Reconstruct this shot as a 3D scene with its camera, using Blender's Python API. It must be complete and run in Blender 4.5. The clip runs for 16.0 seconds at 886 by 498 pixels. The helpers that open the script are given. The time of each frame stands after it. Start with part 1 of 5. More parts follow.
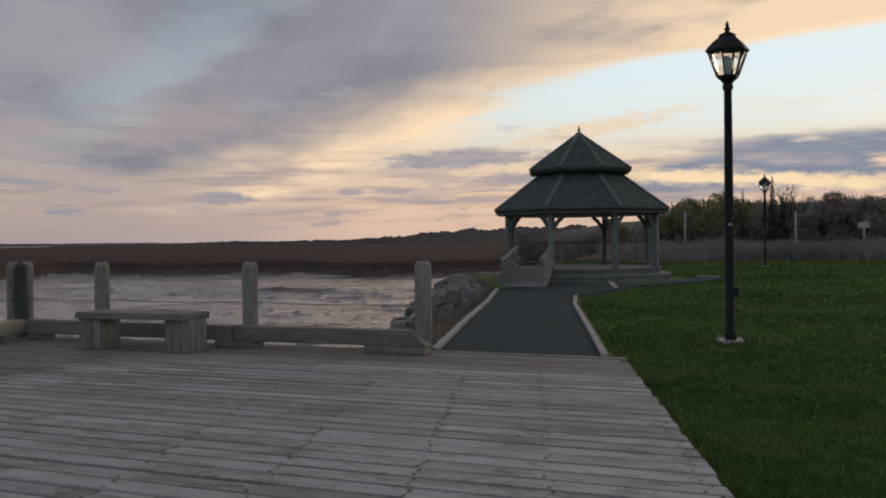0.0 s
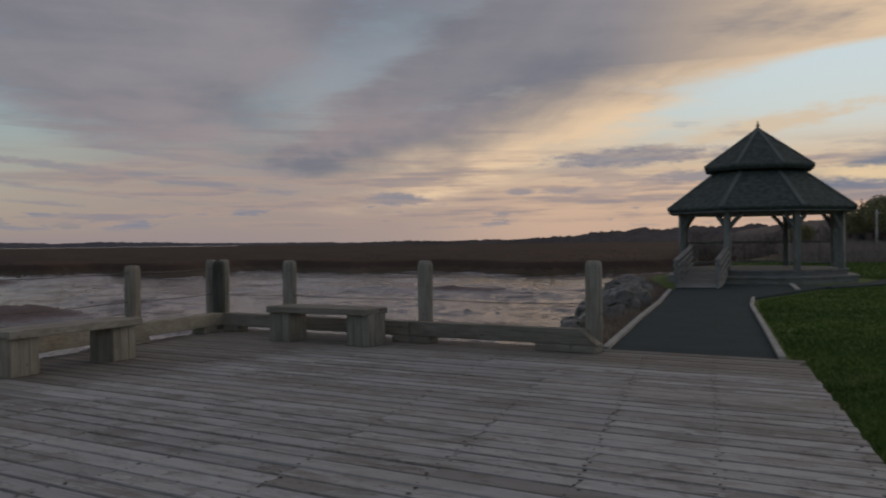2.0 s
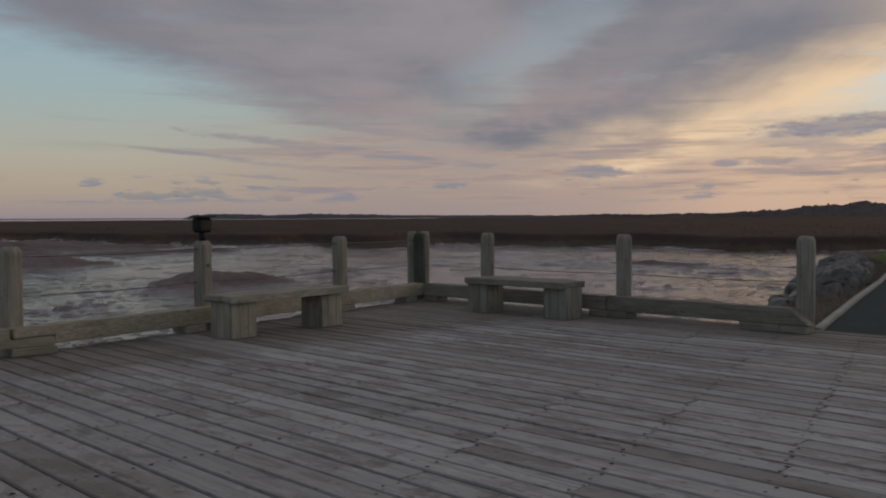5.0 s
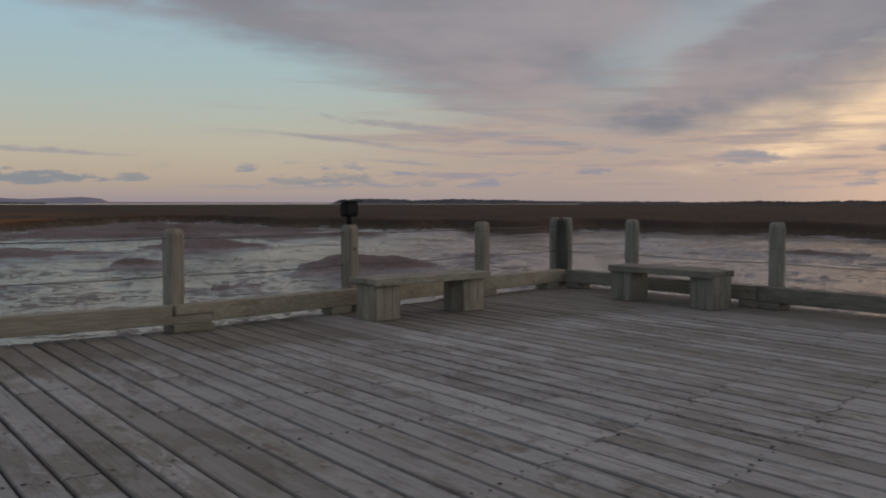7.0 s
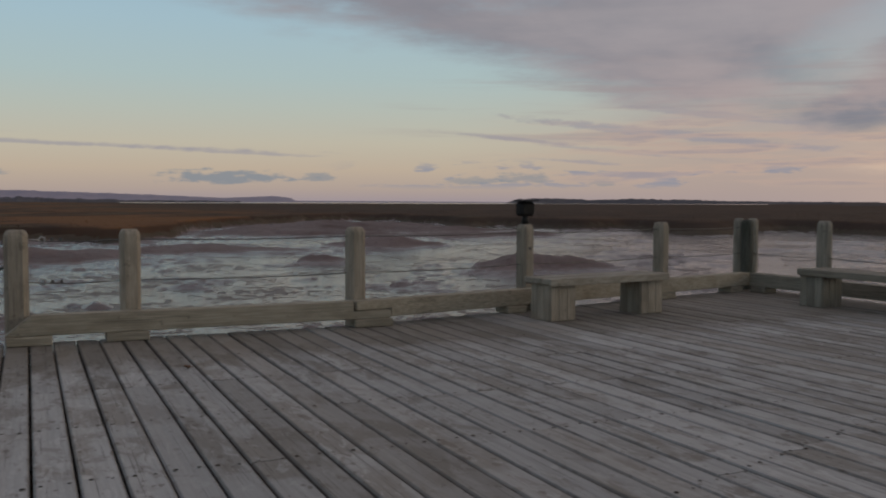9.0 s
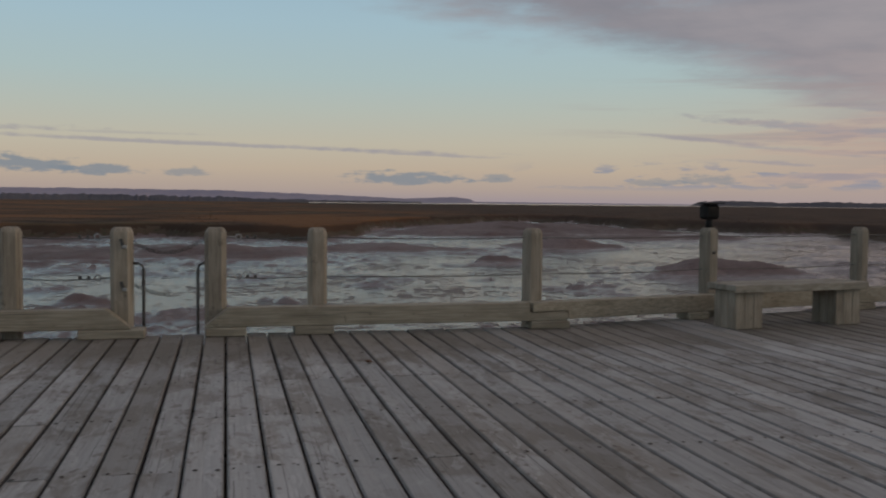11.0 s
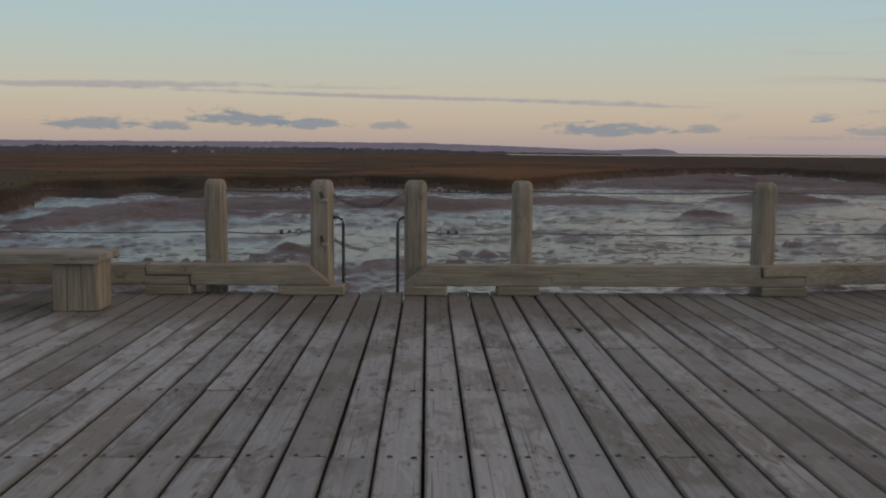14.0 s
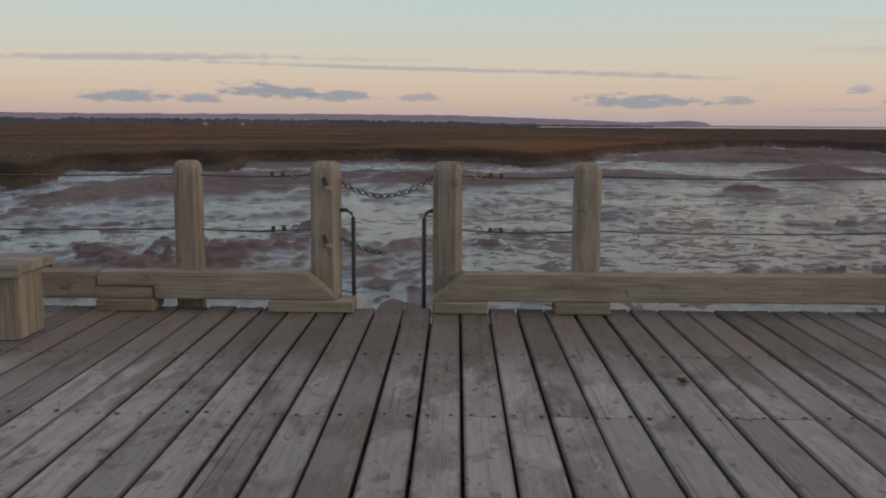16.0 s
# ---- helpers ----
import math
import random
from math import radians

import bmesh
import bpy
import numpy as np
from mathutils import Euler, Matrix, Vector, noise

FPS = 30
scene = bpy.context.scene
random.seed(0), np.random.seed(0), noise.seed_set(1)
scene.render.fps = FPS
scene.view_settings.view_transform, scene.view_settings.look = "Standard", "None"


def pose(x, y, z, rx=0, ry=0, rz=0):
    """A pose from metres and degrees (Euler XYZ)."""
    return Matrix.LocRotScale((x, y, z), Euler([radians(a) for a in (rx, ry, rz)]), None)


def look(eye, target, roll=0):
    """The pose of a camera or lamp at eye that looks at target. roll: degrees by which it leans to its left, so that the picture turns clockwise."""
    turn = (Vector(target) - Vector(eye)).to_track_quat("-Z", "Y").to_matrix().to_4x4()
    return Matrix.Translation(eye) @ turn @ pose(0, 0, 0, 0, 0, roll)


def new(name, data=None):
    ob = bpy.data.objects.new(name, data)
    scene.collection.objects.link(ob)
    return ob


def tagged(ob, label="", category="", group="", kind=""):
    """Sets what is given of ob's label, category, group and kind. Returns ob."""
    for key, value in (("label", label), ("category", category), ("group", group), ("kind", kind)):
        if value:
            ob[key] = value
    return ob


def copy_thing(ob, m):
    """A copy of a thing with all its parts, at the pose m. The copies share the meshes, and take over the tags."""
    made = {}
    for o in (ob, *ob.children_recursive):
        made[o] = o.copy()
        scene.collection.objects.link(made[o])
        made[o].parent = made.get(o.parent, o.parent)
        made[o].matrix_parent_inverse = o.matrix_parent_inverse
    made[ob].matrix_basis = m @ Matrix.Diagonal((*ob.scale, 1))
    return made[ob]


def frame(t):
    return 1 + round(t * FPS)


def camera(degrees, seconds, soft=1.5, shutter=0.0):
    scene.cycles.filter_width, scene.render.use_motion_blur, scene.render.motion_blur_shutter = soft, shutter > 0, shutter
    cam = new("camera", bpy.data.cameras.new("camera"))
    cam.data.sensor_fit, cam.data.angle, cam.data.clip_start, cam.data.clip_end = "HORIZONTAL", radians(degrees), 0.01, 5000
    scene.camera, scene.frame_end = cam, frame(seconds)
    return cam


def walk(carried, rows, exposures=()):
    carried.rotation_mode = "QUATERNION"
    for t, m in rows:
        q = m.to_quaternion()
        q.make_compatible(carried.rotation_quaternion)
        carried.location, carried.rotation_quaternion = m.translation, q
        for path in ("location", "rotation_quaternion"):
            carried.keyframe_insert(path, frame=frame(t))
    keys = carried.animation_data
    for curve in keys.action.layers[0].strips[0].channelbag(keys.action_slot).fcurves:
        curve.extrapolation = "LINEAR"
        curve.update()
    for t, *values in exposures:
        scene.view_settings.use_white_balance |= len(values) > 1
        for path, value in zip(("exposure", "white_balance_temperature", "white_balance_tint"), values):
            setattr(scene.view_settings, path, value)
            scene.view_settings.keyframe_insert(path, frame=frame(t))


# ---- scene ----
cam = camera(51.71, 16.0, soft=2.0, shutter=0.5)
PATH = [
    (0.0, pose(-0.097, 0.231, 1.36, 89.46, 0.75, 22.73)),
    (0.5, pose(0.000, 0.000, 1.36, 89.44, 0.65, 24.35)),
    (1.0, pose(0.000, 0.000, 1.36, 89.46, 0.69, 26.98)),
    (1.5, pose(0.000, 0.000, 1.36, 89.51, 0.70, 30.20)),
    (2.0, pose(0.000, 0.000, 1.36, 89.57, 0.70, 33.32)),
    (2.5, pose(0.000, 0.000, 1.36, 89.42, 0.62, 36.30)),
    (3.0, pose(0.000, 0.000, 1.36, 89.20, 0.60, 38.76)),
    (5.5, pose(0.000, 0.000, 1.36, 87.73, 0.35, 47.35)),
    (6.0, pose(0.000, 0.000, 1.36, 87.51, 0.32, 49.28)),
    (6.5, pose(0.000, 0.000, 1.36, 87.25, 0.18, 51.56)),
    (7.0, pose(0.000, 0.000, 1.36, 87.12, 0.02, 54.56)),
    (7.5, pose(0.000, 0.000, 1.36, 87.09, 0.02, 57.31)),
    (8.0, pose(0.000, 0.000, 1.36, 87.07, -0.09, 59.96)),
    (8.5, pose(0.000, 0.000, 1.36, 87.08, -0.19, 62.85)),
    (9.0, pose(0.000, 0.000, 1.36, 87.08, -0.16, 65.54)),
    (11.5, pose(0.000, 0.000, 1.36, 87.01, -0.65, 79.46)),
    (12.0, pose(0.000, 0.000, 1.36, 86.82, -0.67, 82.12)),
    (12.5, pose(0.000, 0.000, 1.36, 86.41, -0.63, 84.31)),
    (13.0, pose(0.000, 0.000, 1.36, 85.78, -0.56, 86.29)),
    (13.5, pose(-0.136, -0.002, 1.355, 84.93, -0.40, 87.92)),
    (14.0, pose(-0.743, 0.008, 1.348, 84.02, -0.38, 89.03)),
    (14.5, pose(-1.360, 0.017, 1.341, 83.44, -0.33, 89.81)),
    (15.0, pose(-1.938, 0.016, 1.343, 83.03, -0.30, 90.53)),
    (15.5, pose(-2.390, -0.018, 1.348, 82.72, -0.36, 90.78)),
    (16.0, pose(-2.850, -0.037, 1.353, 82.30, -0.32, 90.88)),
]

walk(cam, PATH, ((0.0, 0.09, 6100, 4), (1.0, -0.08, 6150, 4), (2.0, -0.27, 6150, 4), (3.0, -0.31, 6200, 5), (5.5, -0.15, 6300, 4), (6.5, -0.04, 6350, 4), (9.0, 0.05, 6400, 4), (12.5, 0.02, 6400, 4), (13.5, 0.06, 6420, 4), (16.0, 0.34, 6550, 9)))


# ---------------------------------------------------------------- node helpers
class Nodes:
    """Short-hand for building node trees."""

    def __init__(self, tree):
        self.t = tree
        tree.nodes.clear()

    def put(self, sock, value):
        if isinstance(value, bpy.types.NodeSocket):
            self.t.links.new(value, sock)
        elif isinstance(value, (tuple, list)) and len(value) == 3 and sock.type == "RGBA":
            sock.default_value = (*value, 1)
        else:
            sock.default_value = value

    def node(self, kind, **sets):
        n = self.t.nodes.new(kind)
        for k, v in sets.items():
            setattr(n, k, v)
        return n

    def m(self, op, a, b=0.0, c=0.0):
        n = self.node("ShaderNodeMath", operation=op)
        for i, v in enumerate((a, b, c)):
            self.put(n.inputs[i], v)
        return n.outputs[0]

    def vm(self, op, a, b=(0, 0, 0)):
        n = self.node("ShaderNodeVectorMath", operation=op)
        self.put(n.inputs[0], a)
        self.put(n.inputs[1], b)
        return n.outputs["Value"] if op in ("DOT_PRODUCT", "LENGTH") else n.outputs["Vector"]

    def step(self, x, lo, hi, a=0.0, b=1.0, smooth=True):
        n = self.node("ShaderNodeMapRange", interpolation_type="SMOOTHSTEP" if smooth else "LINEAR")
        for i, v in enumerate((x, lo, hi, a, b)):
            self.put(n.inputs[i], v)
        return n.outputs[0]

    def mix(self, f, a, b, mode="MIX"):
        n = self.node("ShaderNodeMix", data_type="RGBA", blend_type=mode)
        self.put(n.inputs[0], f)
        self.put(n.inputs[6], a)
        self.put(n.inputs[7], b)
        return n.outputs[2]

    def vec(self, x, y, z):
        n = self.node("ShaderNodeCombineXYZ")
        for i, v in enumerate((x, y, z)):
            self.put(n.inputs[i], v)
        return n.outputs[0]

    def xyz(self, v):
        n = self.node("ShaderNodeSeparateXYZ")
        self.put(n.inputs[0], v)
        return n.outputs[0], n.outputs[1], n.outputs[2]

    def noise(self, v, scale, detail=4.0, rough=0.55, distort=0.0):
        n = self.node("ShaderNodeTexNoise")
        self.put(n.inputs["Vector"], v)
        n.inputs["Scale"].default_value = scale
        n.inputs["Detail"].default_value = detail
        n.inputs["Roughness"].default_value = rough
        n.inputs["Distortion"].default_value = distort
        return n.outputs[0]

    def ramp(self, f, stops):
        n = self.node("ShaderNodeValToRGB")
        e = n.color_ramp.elements
        while len(e) < len(stops):
            e.new(0.5)
        for q, (p, c) in zip(e, stops):
            q.position, q.color = p, (*c, 1)
        self.put(n.inputs[0], f)
        return n.outputs[0]


# ---------------------------------------------------------------- sky and sun
SUN_AZ = -14.0   # degrees from +y towards -x; the set sun lies behind the wooded shore
world = bpy.data.worlds.new("dusk_sky")
scene.world = world
world.use_nodes = True
k = Nodes(world.node_tree)
dirv = k.node("ShaderNodeTexCoord").outputs["Generated"]
dx, dy, dz = k.xyz(dirv)
el = k.m("MULTIPLY", k.m("ARCSINE", dz), 57.2958)
az = k.m("MULTIPLY", k.m("ARCTAN2", k.m("MULTIPLY", dx, -1.0), dy), 57.2958)
sx, sy = -math.sin(radians(SUN_AZ)), math.cos(radians(SUN_AZ))
toward = k.vm("DOT_PRODUCT", dirv, (sx, sy, 0))
h40 = k.m("DIVIDE", k.m("MAXIMUM", el, 0.0), 40.0)
away = k.ramp(h40, [(0.0, (0.41, 0.33, 0.36)), (0.02, (0.51, 0.395, 0.35)), (0.05, (0.60, 0.47, 0.37)), (0.09, (0.61, 0.535, 0.435)), (0.14, (0.55, 0.565, 0.51)),
                    (0.19, (0.49, 0.58, 0.585)), (0.27, (0.44, 0.575, 0.655)), (0.38, (0.37, 0.525, 0.665)), (0.7, (0.28, 0.41, 0.52)), (1.0, (0.24, 0.34, 0.45))])
near = k.ramp(h40, [(0.0, (0.55, 0.38, 0.30)), (0.05, (0.90, 0.62, 0.40)), (0.11, (0.98, 0.78, 0.52)), (0.17, (0.90, 0.90, 0.84)),
                    (0.26, (0.88, 0.94, 0.95)), (0.40, (0.95, 0.90, 0.76)), (0.7, (0.50, 0.53, 0.58)), (1.0, (0.33, 0.38, 0.46))])
clear = k.mix(k.step(toward, 0.52, 0.91), away, near)
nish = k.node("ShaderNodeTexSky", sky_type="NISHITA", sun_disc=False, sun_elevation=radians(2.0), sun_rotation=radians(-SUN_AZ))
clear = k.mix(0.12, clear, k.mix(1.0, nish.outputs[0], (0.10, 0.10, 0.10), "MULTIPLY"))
# afterglow along the horizon beside the set sun
glow = k.m("MULTIPLY", k.m("MULTIPLY", k.step(az, 48.0, 31.0), k.step(az, -60.0, -10.0)), k.step(el, 8.0, 2.5))
clear = k.mix(k.m("MULTIPLY", glow, 0.74), clear, (0.86, 0.55, 0.39))
veil = k.m("MULTIPLY", k.m("MULTIPLY", k.step(az, 26.0, 37.0), k.step(az, 66.0, 47.0)), k.step(el, 9.0, 3.0))
clear = k.mix(k.m("MULTIPLY", veil, 0.72), clear, (0.455, 0.342, 0.315))
# cloud sheet, seen in perspective
zz = k.m("ADD", k.m("MAXIMUM", dz, 0.0), 0.10)
flat = k.vec(k.m("DIVIDE", dx, zz), k.m("DIVIDE", dy, zz), 0.0)
wob = k.m("SUBTRACT", k.noise(flat, 1.3, 6.0, 0.6), 0.5)
fine = k.m("SUBTRACT", k.noise(k.vec(k.m("DIVIDE", az, 14.0), k.m("DIVIDE", el, 2.6), 3.0), 1.0, 7.0, 0.62), 0.5)
edge_l = k.m("ADD", 46.0, k.m("MULTIPLY", k.m("SUBTRACT", el, 4.0), 4.0))
edge_r = k.m("SUBTRACT", k.m("SUBTRACT", 25.5, k.m("MULTIPLY", k.m("SUBTRACT", el, 6.5), 2.7)), k.m("MULTIPLY", k.m("MAXIMUM", k.m("SUBTRACT", el, 10.6), 0.0), 8.0))
shift = k.m("ADD", k.m("MULTIPLY", wob, 16.0), k.m("MULTIPLY", fine, 24.0))
in_l = k.step(k.m("ADD", k.m("SUBTRACT", edge_l, az), shift), -5.0, 9.0)
from_r = k.m("ADD", k.m("SUBTRACT", az, edge_r), k.m("ADD", k.m("MULTIPLY", shift, 0.55), 3.5))
in_r = k.step(from_r, -2.0, 4.0)
sheet = k.m("MULTIPLY", k.m("MULTIPLY", in_l, in_r), k.step(k.m("ADD", el, k.m("MULTIPLY", fine, 9.0)), 1.5, 4.2))
thin = k.step(k.m("ADD", wob, k.m("MULTIPLY", fine, 0.8)), -0.34, -0.08, 0.66, 1.0)
sheet = k.m("MULTIPLY", sheet, thin)
# a ragged lane of thinner cloud that splits the sheet
lane_c = k.m("SUBTRACT", 47.0, k.m("MULTIPLY", k.m("SUBTRACT", el, 4.6), 1.45))
lane_d = k.m("ADD", k.m("SUBTRACT", az, lane_c), k.m("MULTIPLY", fine, 11.0))
lane = k.m("MULTIPLY", k.m("MULTIPLY", k.step(lane_d, -3.2, -0.4), k.step(lane_d, 6.5, 1.0)), k.step(el, 17.0, 9.0, 0.25, 1.0))
sheet = k.m("MULTIPLY", sheet, k.m("SUBTRACT", 1.0, k.m("MULTIPLY", lane, 0.36)))
shade = k.m("MULTIPLY", k.step(lane_d, 0.5, -3.0), k.step(lane_d, -13.0, -5.0))
au, av = math.sin(radians(39.0)), math.cos(radians(39.0))
along = k.vm("DOT_PRODUCT", flat, (-au, av, 0))
across = k.vm("DOT_PRODUCT", flat, (av, au, 0))
band = k.m("SUBTRACT", k.noise(k.vec(k.m("MULTIPLY", along, 0.42), k.m("MULTIPLY", across, 1.05), 0.0), 1.0, 8.0, 0.52, 0.25), 0.5)
body = k.m("ADD", k.m("MULTIPLY", band, 1.25), k.m("MULTIPLY", fine, 0.62))
grey = k.mix(k.step(body, -0.24, 0.32), (0.248, 0.236, 0.270), (0.385, 0.335, 0.352))
grey = k.mix(k.m("MULTIPLY", shade, 0.12), grey, (0.225, 0.215, 0.245))
lit = k.m("MULTIPLY", k.step(from_r, 15.0, 3.0), k.step(body, -0.28, 0.04, 0.3, 1.0))
low = k.m("MULTIPLY", k.step(el, 11.0, 4.0, 0.0, 0.75), k.step(body, -0.12, 0.14))
rimlit = k.m("MAXIMUM", k.m("MULTIPLY", k.step(from_r, 13.0, 2.0), k.step(toward, 0.6, 0.9, 0.0, 0.85)), k.m("MULTIPLY", k.step(toward, 0.76, 0.92, 0.0, 0.9), k.step(body, -0.42, -0.08)))
grey = k.mix(k.m("MULTIPLY", low, k.step(toward, 0.0, 0.7)), grey, (0.54, 0.39, 0.355))
cloud_col = k.mix(k.m("MAXIMUM", lit, rimlit), grey, (1.08, 0.745, 0.475))
sky = k.mix(sheet, clear, cloud_col)
# long low streaks under the sheet
st = k.noise(k.vec(k.m("DIVIDE", k.m("ADD", az, k.m("MULTIPLY", el, -2.5)), 17.0), k.m("DIVIDE", el, 0.9), 8.0), 1.0, 5.0, 0.5)
streak = k.m("MULTIPLY", k.m("MULTIPLY", k.step(st, 0.52, 0.64), k.step(el, 3.0, 4.5)), k.m("MULTIPLY", k.step(el, 10.0, 6.0), k.step(az, 74.0, 52.0)))
sky = k.mix(k.m("MULTIPLY", streak, k.step(az, 24.0, 34.0, 0.0, 0.75)), sky, (0.37, 0.295, 0.30))
# small flat-bottomed puffs near the horizon
pf = k.noise(k.vec(k.m("DIVIDE", az, 4.4), k.m("DIVIDE", el, 0.8), 1.5), 1.0, 4.0, 0.6)
puff = k.m("MULTIPLY", k.step(k.m("ADD", pf, k.step(az, 68.0, 84.0, 0.0, 0.035)), 0.55, 0.62), k.m("MULTIPLY", k.step(el, 0.7, 1.3), k.step(el, 2.9, 1.9)))
sky = k.mix(k.m("MULTIPLY", puff, k.m("MULTIPLY", k.step(az, 10.0, 20.0, 0.0, 0.85), k.step(az, 74.0, 66.0))), sky, (0.285, 0.285, 0.345))
# single clouds: azimuth, elevation, half width, half height, rise per degree, strength, colour
SLATE, LILAC, PEACH = (0.225, 0.252, 0.295), (0.33, 0.30, 0.34), (0.92, 0.66, 0.44)
ragged = k.m("SUBTRACT", k.noise(k.vec(k.m("DIVIDE", az, 1.3), k.m("DIVIDE", el, 0.42), 31.0), 1.0, 5.0, 0.62), 0.5)
LOW_PUFFS = [(109.6, 1.55, 2.4, 0.34, 0.0, 0.8), (105.6, 1.5, 1.2, 0.26, 0.0, 0.75), (101.3, 1.95, 2.7, 0.42, 0.06, 0.85), (97.3, 1.72, 1.9, 0.32, 0.0, 0.8), (92.3, 1.65, 1.1, 0.26, 0.0, 0.6),
             (79.0, 1.42, 3.2, 0.36, 0.0, 0.8), (73.2, 1.5, 0.9, 0.26, 0.0, 0.6), (60.4, 1.45, 1.5, 0.3, 0.0, 0.6), (63.6, 1.3, 1.6, 0.2, 0.0, 0.5), (55.6, 1.2, 0.7, 0.2, 0.0, 0.45)]
STREAKS = [(109.0, 3.85, 9.5, 0.24, -0.025, 0.6), (92.5, 3.42, 17.0, 0.17, 0.02, 0.65), (78.5, 3.0, 5.5, 0.16, 0.035, 0.6), (96.0, 3.95, 5.0, 0.12, 0.0, 0.3),
           (52.0, 4.15, 9.5, 0.34, 0.115, 0.7), (49.0, 5.2, 5.5, 0.26, 0.12, 0.5), (61.0, 3.9, 4.4, 0.17, 0.10, 0.7), (57.0, 2.5, 3.0, 0.14, 0.08, 0.6), (54.5, 3.1, 6.0, 0.16, 0.10, 0.5)]
BANKS = [(21.6, 5.0, 5.0, 0.70, -0.04, 0.92), (36.3, 2.65, 2.1, 0.46, 0.0, 0.9), (28.4, 3.05, 1.0, 0.3, 0.0, 0.75), (25.9, 3.1, 1.4, 0.3, 0.0, 0.7), (23.6, 2.35, 1.7, 0.2, 0.0, 0.65), (17.0, 3.7, 3.6, 0.5, 0.0, 0.8)]
singles = [(*q, SLATE) for q in LOW_PUFFS] + [(*q, LILAC) for q in STREAKS + BANKS] + [(13.5, 6.6, 6.2, 0.75, -0.16, 0.8, PEACH)]
for a0, e0, wa_, we_, slope, amount, tint in singles:
    wa_, we_ = (wa_ * 1.15, we_ * 1.2) if tint == SLATE else (wa_, we_)
    da = k.m("SUBTRACT", az, a0)
    de = k.m("SUBTRACT", k.m("SUBTRACT", el, e0), k.m("MULTIPLY", da, slope))
    de = k.m("MAXIMUM", k.m("DIVIDE", de, we_), k.m("DIVIDE", de, -we_ * 0.65))
    reach = k.m("SQRT", k.m("ADD", k.m("POWER", k.m("ABSOLUTE", k.m("DIVIDE", da, wa_)), 2.0), k.m("POWER", de, 2.0)))
    reach = k.m("ADD", reach, k.m("MULTIPLY", ragged, 3.4 if tint == SLATE else 1.9))
    sky = k.mix(k.m("MULTIPLY", k.step(reach, 1.25, 0.30 if we_ < 0.18 or tint == PEACH else 0.55), amount), sky, tint)
# soft pink and slate streaks low over the flats
ls = k.noise(k.vec(k.m("DIVIDE", k.m("ADD", az, k.m("MULTIPLY", el, 1.5)), 9.0), k.m("DIVIDE", el, 0.7), 12.0), 1.0, 5.0, 0.6)
lowst = k.m("MULTIPLY", k.step(ls, 0.44, 0.62), k.m("MULTIPLY", k.step(el, 0.6, 1.6), k.m("MULTIPLY", k.step(el, 6.5, 4.0), k.step(az, 66.0, 50.0))))
sky = k.mix(k.m("MULTIPLY", lowst, 0.8), sky, k.mix(k.step(ls, 0.5, 0.66), (0.61, 0.41, 0.32), (0.40, 0.315, 0.315)))
# broken lit clouds between the sheet and the bank
mc = k.noise(k.vec(k.m("DIVIDE", az, 6.5), k.m("DIVIDE", el, 1.25), 21.0), 1.0, 5.0, 0.58)
mcl = k.m("MULTIPLY", k.m("MULTIPLY", k.step(mc, 0.50, 0.60), k.step(az, 30.0, 25.0)), k.m("MULTIPLY", k.step(el, 2.0, 3.0), k.step(k.m("ADD", el, k.m("MULTIPLY", az, 0.05)), 8.8, 7.6)))
sky = k.mix(k.m("MULTIPLY", mcl, 0.35), sky, k.mix(k.step(k.m("ADD", mc, k.m("MULTIPLY", k.m("SUBTRACT", el, 5.5), -0.05)), 0.52, 0.66), (0.95, 0.72, 0.50), (0.33, 0.29, 0.34)))
# slate bank over the wooded shore
bank_top = k.m("ADD", 6.3, k.m("ADD", k.m("MULTIPLY", fine, 3.2), k.m("MULTIPLY", k.m("MAXIMUM", k.m("SUBTRACT", az, 3.0), 0.0), -0.22)))
bk = k.noise(k.vec(k.m("DIVIDE", az, 9.0), k.m("DIVIDE", el, 1.5), 5.0), 1.0, 6.0, 0.6)
bank = k.m("MULTIPLY", k.m("MULTIPLY", k.step(k.m("SUBTRACT", bank_top, el), -0.2, 0.7), k.step(el, 2.0, 3.2)), k.m("MULTIPLY", k.step(az, 16.0, 11.0), k.step(bk, 0.30, 0.44)))
sky = k.mix(k.m("MULTIPLY", bank, 0.9), sky, k.mix(k.step(bk, 0.45, 0.66), (0.22, 0.245, 0.32), (0.50, 0.39, 0.38)))
# burning gap between the bank and the wooded shore
gap_d = k.m("SUBTRACT", k.m("SUBTRACT", el, 3.15), k.m("MULTIPLY", az, 0.06))
gap = k.m("MULTIPLY", k.step(k.m("ADD", k.m("ABSOLUTE", gap_d), k.m("MULTIPLY", ragged, 1.1)), 0.62, 0.12), k.m("MULTIPLY", k.step(az, 15.0, 9.0), k.step(az, -7.0, -1.5)))
sky = k.mix(k.m("MULTIPLY", gap, 0.85), sky, (1.15, 0.80, 0.46))
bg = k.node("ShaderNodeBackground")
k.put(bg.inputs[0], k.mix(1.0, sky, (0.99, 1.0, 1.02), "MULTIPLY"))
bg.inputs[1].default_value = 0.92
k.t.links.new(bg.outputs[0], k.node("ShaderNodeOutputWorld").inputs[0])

sun = new("sun", bpy.data.lights.new("sun", "SUN"))
sun.data.energy, sun.data.angle, sun.data.color = 0.5, radians(25), (1.0, 0.82, 0.66)
sun.matrix_world = look((sx * 50, sy * 50, 9), (0, 0, 0))


